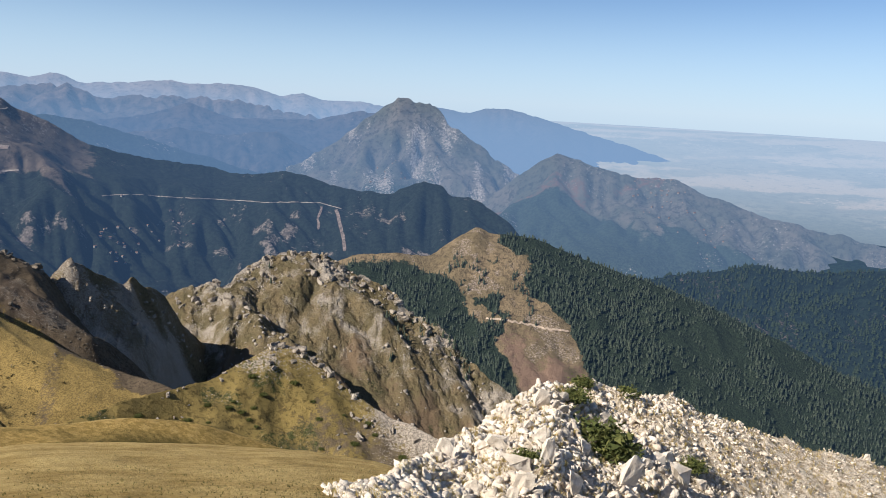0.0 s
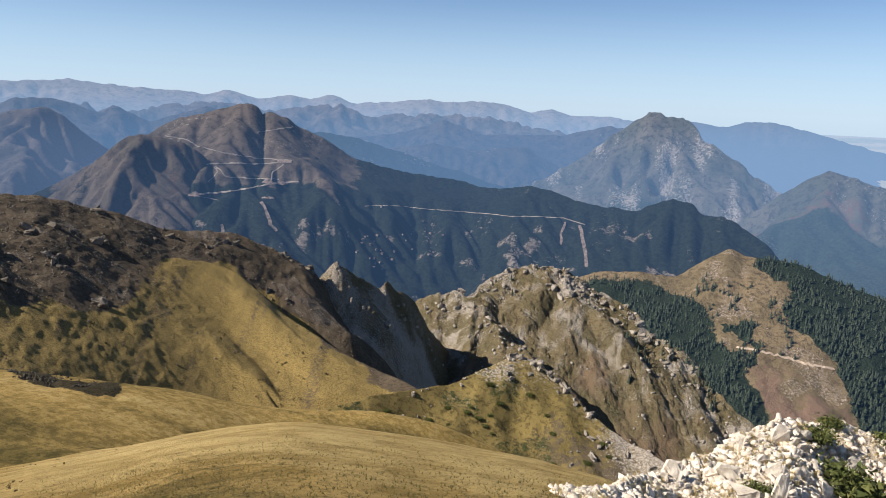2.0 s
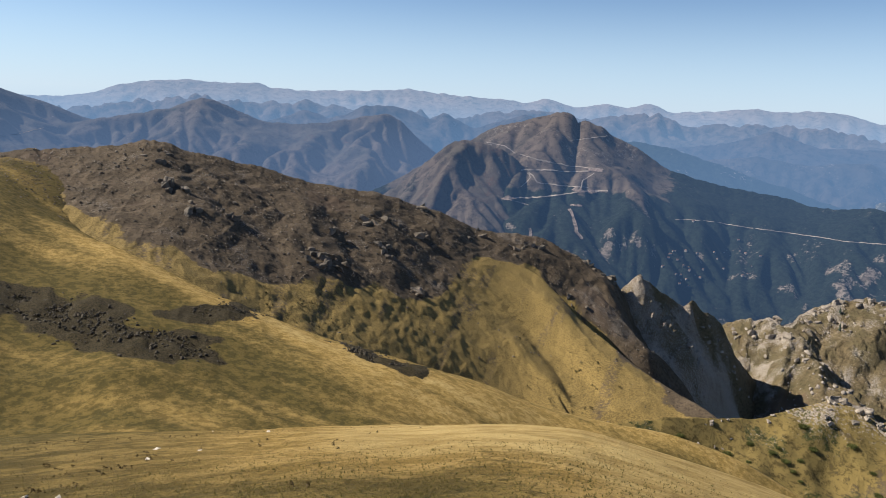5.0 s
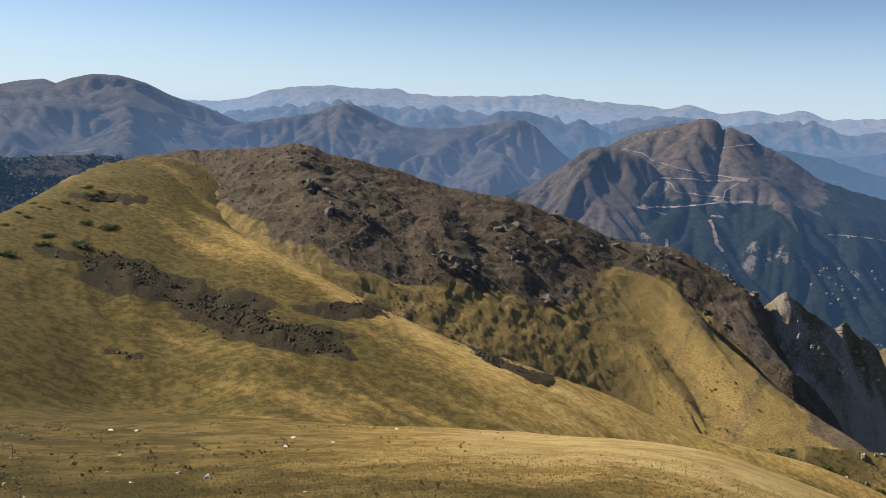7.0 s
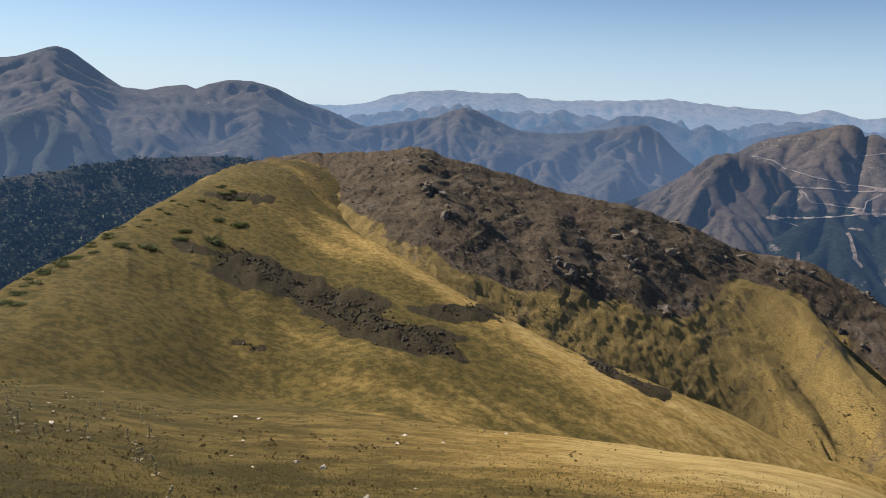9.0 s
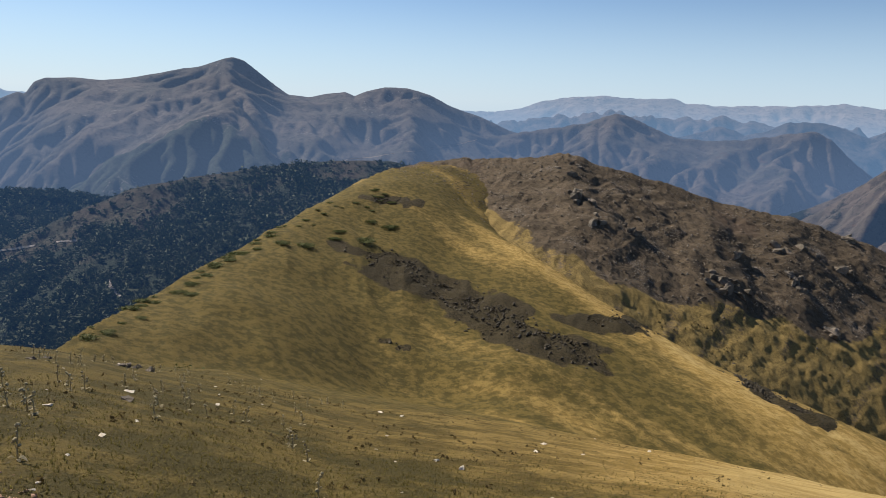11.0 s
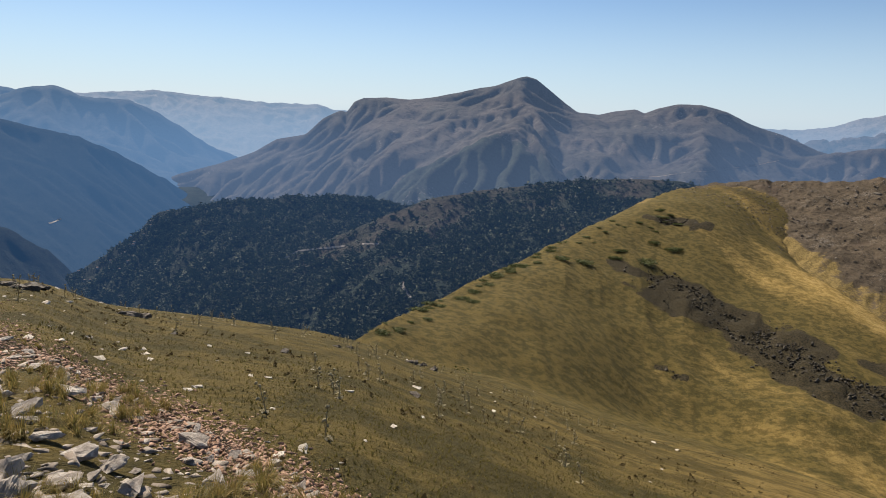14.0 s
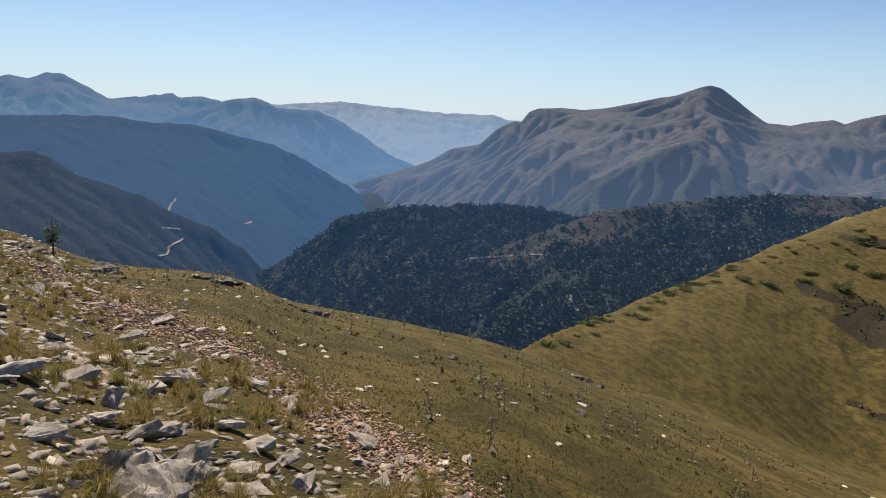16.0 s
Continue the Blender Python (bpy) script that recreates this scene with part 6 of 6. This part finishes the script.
# tussocks
n = 4600
a, r, x, y = polar_random(g6, n, -143, -96, 2.8, 24, 1.3)
ok = (stony_side(a, r) > 0.3) & (fbm(x / 1.2, y / 1.2, 3, 73) > -0.05 - 0.25 * smooth(12, 2, a - STONE_EDGE(np.log(r)) + 12))
tagged(scatter("tussock_grass", CLUMPS + TUFTS, on_ground(x[ok], y[ok]), g6.uniform(0.07, 0.19, ok.sum()), TUSSOCK, g6, 0.25), "yellow-green grass tussocks between the stones", "grass", kind="stuff")

# ---- the green slope: short grass, scattered stones, thistles ----
g7 = np.random.default_rng(81)
blade = [tuft_shape(g7, 7, 0.7, 0.05) for _ in range(6)]
n = 34000
a, r, x, y = polar_random(g7, n, -143, 8, 3.0, 24, 1.2)
ok = (stony_side(a, r) < g7.uniform(0, 1, n)) & (smooth(24, 8, r) > g7.uniform(0, 1, n))
tagged(scatter("meadow_grass", blade, on_ground(x[ok], y[ok]), g7.uniform(0.025, 0.06, ok.sum()), SHORT, g7, 0.3), "short green and straw-coloured meadow grass", "grass", kind="stuff")
# small brown dried plants all over the slope
DRY = plant("dried_brown_plants", (0.07, 0.05, 0.022), (0.20, 0.15, 0.06), 0.85, 0.2)
n = 5000
a, r, x, y = polar_random(g7, n, -138, -20, 5.0, 60, 1.0)
ok = (stony_side(a, r) < 0.3) & (smooth(-0.4, 0.5, fbm(x / 4, y / 4, 3, 84)) * smooth(-35, -70, a) > g7.uniform(0, 1, n))
tagged(scatter("dry_plants", [bush_shape(g7, 7, 0.8, 0.2) for _ in range(5)], on_ground(x[ok], y[ok]), g7.uniform(0.04, 0.12, ok.sum()), DRY, g7, 0.3), "small dried brown plants in the meadow", "plants", kind="stuff")
a, r, x, y = polar_random(g7, 1500, -140, -55, 4.5, 60, 1.6)
near_edge = smooth(40, 0, a - STONE_EDGE(np.log(r)))
ok = (a > STONE_EDGE(np.log(r))) & (0.08 + 0.9 * near_edge ** 2 > g7.uniform(0, 1, 1500))
for k, i in enumerate(np.where(ok)[0][:200]):
    stone(white_slabs, k, on_ground(np.array([x[i]]), np.array([y[i]]))[0], (0.06 + 0.15 * g7.uniform(0, 1) ** 2.5) * (1 + 0.02 * r[i]), g7.uniform(0, 360), (g7.normal(0, 8), g7.normal(0, 8)), 0.06, "small pale stone lying in the short grass", "stones in the meadow", "stone")


def thistle(gen):
    """A dry thistle: a stem with side shoots, each with a seed head."""
    stem, heads = bmesh.new(), []
    h = gen.uniform(0.2, 0.36)
    bmesh.ops.create_cone(stem, cap_ends=False, segments=5, radius1=0.009, radius2=0.004, depth=h, matrix=Matrix.Translation((0, 0, h / 2)))
    for k in range(5):
        z, yaw = h * gen.uniform(0.3, 0.95), gen.uniform(0, 6.28)
        ln = h * gen.uniform(0.15, 0.4)
        m = Matrix.Translation((0, 0, z)) @ Matrix.Rotation(yaw, 4, "Z") @ Matrix.Rotation(gen.uniform(0.4, 1.0), 4, "X")
        bmesh.ops.create_cone(stem, cap_ends=False, segments=4, radius1=0.005, radius2=0.003, depth=ln, matrix=m @ Matrix.Translation((0, 0, ln / 2)))
        heads.append(bmesh.new())
        bmesh.ops.create_icosphere(heads[-1], subdivisions=1, radius=gen.uniform(0.015, 0.03), matrix=m @ Matrix.Translation((0, 0, ln)) @ Matrix.Diagonal((1, 1, 0.8, 1)))
    for k in range(8):
        yaw, ln = gen.uniform(0, 6.28), gen.uniform(0.06, 0.13)
        m = Matrix.Rotation(yaw, 4, "Z")
        q = [stem.verts.new(m @ Vector(c)) for c in ((0, -0.012, 0.01), (ln * 0.6, -0.02, 0.04), (ln, 0, 0.015), (ln * 0.6, 0.02, 0.04))]
        stem.faces.new(q)
    return stem, heads


kinds = []
for k in range(4):
    t = new("thistle", None)
    s_bm, h_bm = thistle(g7)
    part("stem", s_bm, THISTLE, t)
    for b in h_bm:
        part("seed_head", b, THISTLE, t, "pale dry seed head")
    tagged(t, "dry brown thistle standing in the short grass", "thistle", "thistles in the meadow")
    kinds.append(t)
a, r, x, y = polar_random(g7, 420, -138, -80, 7, 36, 1.0)
ok = (a > STONE_EDGE(np.log(r)) + 2) & (fbm(x / 5, y / 5, 3, 82) > -0.25)
for k, i in enumerate(np.where(ok)[0][:110]):
    m = Matrix.Translation(on_ground(np.array([x[i]]), np.array([y[i]]))[0]) @ pose(0, 0, 0, g7.normal(0, 6), g7.normal(0, 6), g7.uniform(0, 360))
    if k < 4:
        kinds[k].matrix_world = m
    else:
        copy_thing(kinds[k % 4], m)
# dark boulders on the brow of the slope
dark_meshes = []
for k in range(4):
    me = bpy.data.meshes.new("boulder")
    b = craggy(g7, 1.0, 0.5, 0.3, 9.0 * k, 3, 0.1, 0.06)
    b.to_mesh(me)
    b.free()
    me.materials.append(ROCK_BROWN)
    dark_meshes.append(me)
for k, (a, el, w) in enumerate(((-132.4, -11.9, 1.3), (-131.6, -12.0, 0.9), (-124.2, -13.0, 1.3), (-123.4, -13.1, 0.9), (-125.4, -12.7, 0.8), (-117.6, -15.4, 1.0), (-116.8, -15.6, 0.7), (-106.7, -18.6, 0.45), (-96.4, -21.9, 0.5), (-102.6, -18.3, 0.5), (-101.5, -18.4, 0.4), (-96.6, -19.5, 0.8), (-95.8, -19.7, 0.7), (-94.9, -20.0, 0.8), (-114.6, -16.9, 0.4), (-136.2, -10.4, 0.8))):
    stone(dark_meshes, k, ground_hit(a, el, 6.0), w * 0.8, 25 * k, (0, 0), 0.05, "dark boulder on the edge of the grassy slope", "boulders on the brow", "boulder")

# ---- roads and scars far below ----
# roads and scars include the painted haze glow, TRACK does not
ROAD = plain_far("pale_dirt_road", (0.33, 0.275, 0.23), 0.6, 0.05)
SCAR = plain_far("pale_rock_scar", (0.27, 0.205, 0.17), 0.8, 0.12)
TRACK = plain("dirt_track", (0.42, 0.33, 0.25), 0.95, 0.3, 0.2)


def road(slope, line, width, material, label, name="road", lift=0.9):
    """A strip laid on a mountainside along azimuths and elevations."""
    aa, ee, t = [q[0] for q in line], [q[1] for q in line], np.linspace(0, len(line) - 1, 8 * len(line))
    pts = []
    for q in t:
        i = min(int(q), len(line) - 2)
        w = q - i
        h = slope.hit(aa[i] * (1 - w) + aa[i + 1] * w + 0.04 * math.sin(5 * q), ee[i] * (1 - w) + ee[i + 1] * w)
        pts.append(h)
    bm = bmesh.new()
    rows = []
    for i, c in enumerate(pts):
        d = (pts[min(i + 1, len(pts) - 1)] - pts[max(i - 1, 0)])
        d.z = 0
        d = d.normalized() if d.length > 1e-6 else Vector((1, 0, 0))
        side = Vector((-d.y, d.x, 0)) * width * 0.36
        near = -Vector((c.x, c.y, 0)).normalized()
        drop = Vector((0, 0, side.dot(near) * 0.8))
        up = Vector((0, 0, lift + 0.2 * abs(side.dot(near))))
        rows.append([bm.verts.new(c + side - drop + up), bm.verts.new(c - side + drop + up)])
    for p, q in zip(rows[:-1], rows[1:]):
        bm.faces.new((p[0], p[1], q[1], q[0]))
    return tagged(part(name, bm, material), label, "road", kind="structure")


zig = "pale dirt road cut in zigzags across the mountain"
road(zig_front, [(-33.0, -2.6), (-31.8, -2.4), (-30.3, -2.1)], 3.5, ROAD, zig)
road(zig_front, [(-39.3, -3.0), (-37.9, -3.2), (-37.1, -3.7), (-35.4, -4.1), (-34.3, -4.3), (-32.8, -4.5), (-30.5, -4.6)], 4.5, ROAD, zig)
road(zig_front, [(-36.9, -5.0), (-34.9, -4.9), (-32.3, -4.9), (-30.4, -4.6)], 5, ROAD, zig)
road(zig_front, [(-35.9, -5.1), (-35.1, -5.9), (-33.1, -6.0), (-31.4, -6.0)], 4.5, ROAD, zig)
road(zig_front, [(-29.9, -6.2), (-31.8, -6.3), (-33.5, -6.7), (-35.3, -7.0), (-37.9, -7.2), (-38.7, -7.4)], 5.5, ROAD, zig)
road(zig_front, [(-36.0, -5.2), (-35.7, -5.5), (-36.4, -6.2)], 4, ROAD, zig)
road(zig_front, [(-32.0, -6.2), (-31.8, -5.5), (-31.0, -4.9)], 3.5, ROAD, zig)
road(zig_front, [(-40.5, -7.1), (-38.7, -7.0), (-37.9, -7.1)], 4, ROAD, zig)
road(zig_front, [(-38.1, -7.2), (-37.2, -7.3), (-35.7, -7.6)], 4, ROAD, zig)
road(zig_front, [(-32.5, -6.2), (-31.8, -6.3), (-30.7, -6.3)], 16, SCAR, "pale spoil heap beside the mountain road", "scar")
road(zig_front, [(-38.2, -7.1), (-37.5, -7.2), (-36.8, -7.1)], 14, SCAR, "pale spoil heap beside the mountain road", "scar")
road(zig_front, [(-31.5, -4.7), (-30.8, -4.7), (-30.4, -4.7)], 11, SCAR, "pale spoil heap beside the mountain road", "scar")
road(zig_front, [(-24.9, -7.9), (-22.7, -7.8), (-20.6, -8.0), (-17.9, -8.1), (-15.2, -8.2), (-13.6, -8.3), (-11.1, -8.2), (-9.6, -8.2), (-8, -8.6)], 3.2, ROAD, "pale road contouring the wooded mountainside")
road(zig_front, [(-8.4, -8.7), (-8.0, -9.8), (-7.6, -11.8)], 11, SCAR, "pale rock scar below the road", "scar")
road(zig_front, [(-9.5, -8.5), (-9.7, -9.4), (-9.7, -10.2)], 8, SCAR, "pale rock scar below the road", "scar")
road(zig_front, [(-32.7, -7.7), (-32.2, -8.6), (-32.0, -9.4), (-31.6, -9.9)], 10, SCAR, "pale rockfall below the road", "scar")
road(zig_front, [(-32.6, -7.4), (-31.7, -7.4)], 6, SCAR, "pale rockfall below the road", "scar")
road(zig_front, [(-35.6, -9.4), (-35.4, -10.3)], 10, SCAR, "pale rockfall below the road", "scar")
road(left_dark, [(-128.5, -11.0), (-127.9, -10.9), (-127.8, -10.4), (-126.8, -9.8)], 6, ROAD, "pale road in the valley")
road(left_dark, [(-128.2, -9.0), (-126.9, -9.1)], 5, ROAD, "pale road in the valley")
road(left_near, [(-122.4, -8.8), (-121.6, -8.5)], 6, ROAD, "pale road in the valley")
road(left_near, [(-127.9, -8.0), (-127.5, -7.3), (-127.2, -6.9)], 7, ROAD, "pale road climbing the wooded valley side")
road(foot, [(-119, -14.3), (-118, -14.0)], 6, ROAD, "pale road in the valley")
road(big, [(-80.7, -4.9), (-79.9, -4.7), (-78.1, -4.5), (-76.4, -4.1), (-74.7, -3.9), (-72.1, -3.4), (-70.6, -3.0), (-70.2, -2.8), (-69, -2.6)], 3, ROAD, "pale road over the mountain pass")
road(mid_ridge, [(-110.5, -12.4), (-109, -12.2), (-108.1, -12.2)], 5, ROAD, "pale road in the woods")
road(mid_ridge, [(-106.5, -11.4), (-105.5, -11.2), (-101.8, -10.8)], 5, ROAD, "pale road in the woods")
road(mid_ridge, [(-100.5, -10.6), (-98.8, -10.6)], 5, ROAD, "pale road in the woods")
road(mid_ridge, [(-97.2, -13.4), (-97.2, -13.9), (-96.9, -14.3), (-96.6, -14.6)], 6, ROAD, "pale bend of a road in the woods")
road(mid_ridge, [(-84.5, -6.6), (-84.1, -6.2), (-83.6, -5.8)], 5, ROAD, "pale road on the wooded ridge")
road(hill, [(3.7, -16.4), (6.4, -16.5), (8.7, -16.8), (10.2, -16.8)], 3.2, TRACK, "dirt track cut across the bare hillside", lift=0.35)

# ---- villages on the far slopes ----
# walls and roofs have painted haze mixed in as well
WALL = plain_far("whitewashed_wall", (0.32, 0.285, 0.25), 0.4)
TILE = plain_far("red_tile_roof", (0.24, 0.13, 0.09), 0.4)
house = new("house", None)
bm = bmesh.new()
bmesh.ops.create_cube(bm, size=1.0, matrix=Matrix.Translation((0, 0, 2.2)) @ Matrix.Diagonal((9, 7, 6, 1)))
part("wall", bm, WALL, house)
bm = bmesh.new()
q = [bm.verts.new(c) for c in ((-5, -4, 5.1), (5, -4, 5.1), (5, 4, 5.1), (-5, 4, 5.1), (-5, 0, 7.2), (5, 0, 7.2))]
for face in ((0, 1, 5, 4), (2, 3, 4, 5), (1, 2, 5), (3, 0, 4), (3, 2, 1, 0)):
    bm.faces.new([q[i] for i in face])
part("roof", bm, TILE, house)
tagged(house, "small white house with a tiled roof in a hillside village", "house", "village houses")
g8 = np.random.default_rng(91)
first = True
for slope, a, el, sa_, sd, n in ((zig_front, -24.2, -11.2, 1.0, 40, 22), (zig_front, -21.0, -10.4, 1.2, 50, 14), (plain_hill, 15.2, -6.6, 1.2, 60, 26), (plain_hill, 18.5, -8.0, 2.5, 80, 20), (rocky, -3.5, -5.6, 2.0, 60, 18), (foot, -118.0, -10.6, 1.6, 60, 22)):
    d0 = float(slope.r(a)) - np.linalg.norm(np.array(slope.hit(a, el))[:2])
    for k in range(n):
        x, y, z = slope.place(np.array(a + g8.normal(0, sa_)), np.array(max(d0 + g8.normal(0, sd), 5.0)))
        sc = g8.uniform(0.35, 0.65)
        m = pose(float(x), float(y), float(z), 0, 0, g8.uniform(0, 180)) @ Matrix.Scale(sc, 4)
        if first:
            house.matrix_world, first = m, False
        else:
            copy_thing(house, m).scale = m.to_scale()

g9 = np.random.default_rng(95)
for k in range(90):
    x, y, z = knob.place(np.array(g9.uniform(-24, -2)), np.array(g9.uniform(6, 70)))
    ob = new("juniper_mat", mat_mesh)
    w = g9.uniform(1.0, 3.2)
    ob.matrix_world = Matrix.Translation((float(x), float(y), float(z))) @ pose(0, 0, 0, 0, 0, 50 * k) @ Matrix.Diagonal((w, w, w * 1.2, 1))
    tagged(ob, "low dark green shrub on the stony knob", "shrub", "shrubs on the knob")

# a small lone tree on the crest of the stony slope
tree = new("tree", None)
p = ground_hit(-135.1, -10.6, 6.0)
tree.matrix_world = Matrix.Translation(p) @ Matrix.Scale(0.55, 4)
bm = bmesh.new()
bmesh.ops.create_cone(bm, cap_ends=True, segments=6, radius1=0.05, radius2=0.02, depth=1.1, matrix=Matrix.Translation((0, 0, 0.5)))
for k in range(5):
    m = Matrix.Translation((0, 0, 0.6 + 0.1 * k)) @ Matrix.Rotation(1.3 * k, 4, "Z") @ Matrix.Rotation(0.9, 4, "X")
    bmesh.ops.create_cone(bm, cap_ends=True, segments=4, radius1=0.014, radius2=0.005, depth=0.4, matrix=m @ Matrix.Translation((0, 0, 0.2)))
part("trunk", bm, BARK, tree)
v, f = bush_shape(np.random.default_rng(97), 240, 1.3, 0.05)
crown = new("crown", tri_mesh("crown", v * (0.75, 0.75, 0.95) + np.array((0, 0, 0.6)), f, JUNIPER))
crown.parent = tree
tagged(tree, "small lone green tree on the crest of a stony slope", "tree")
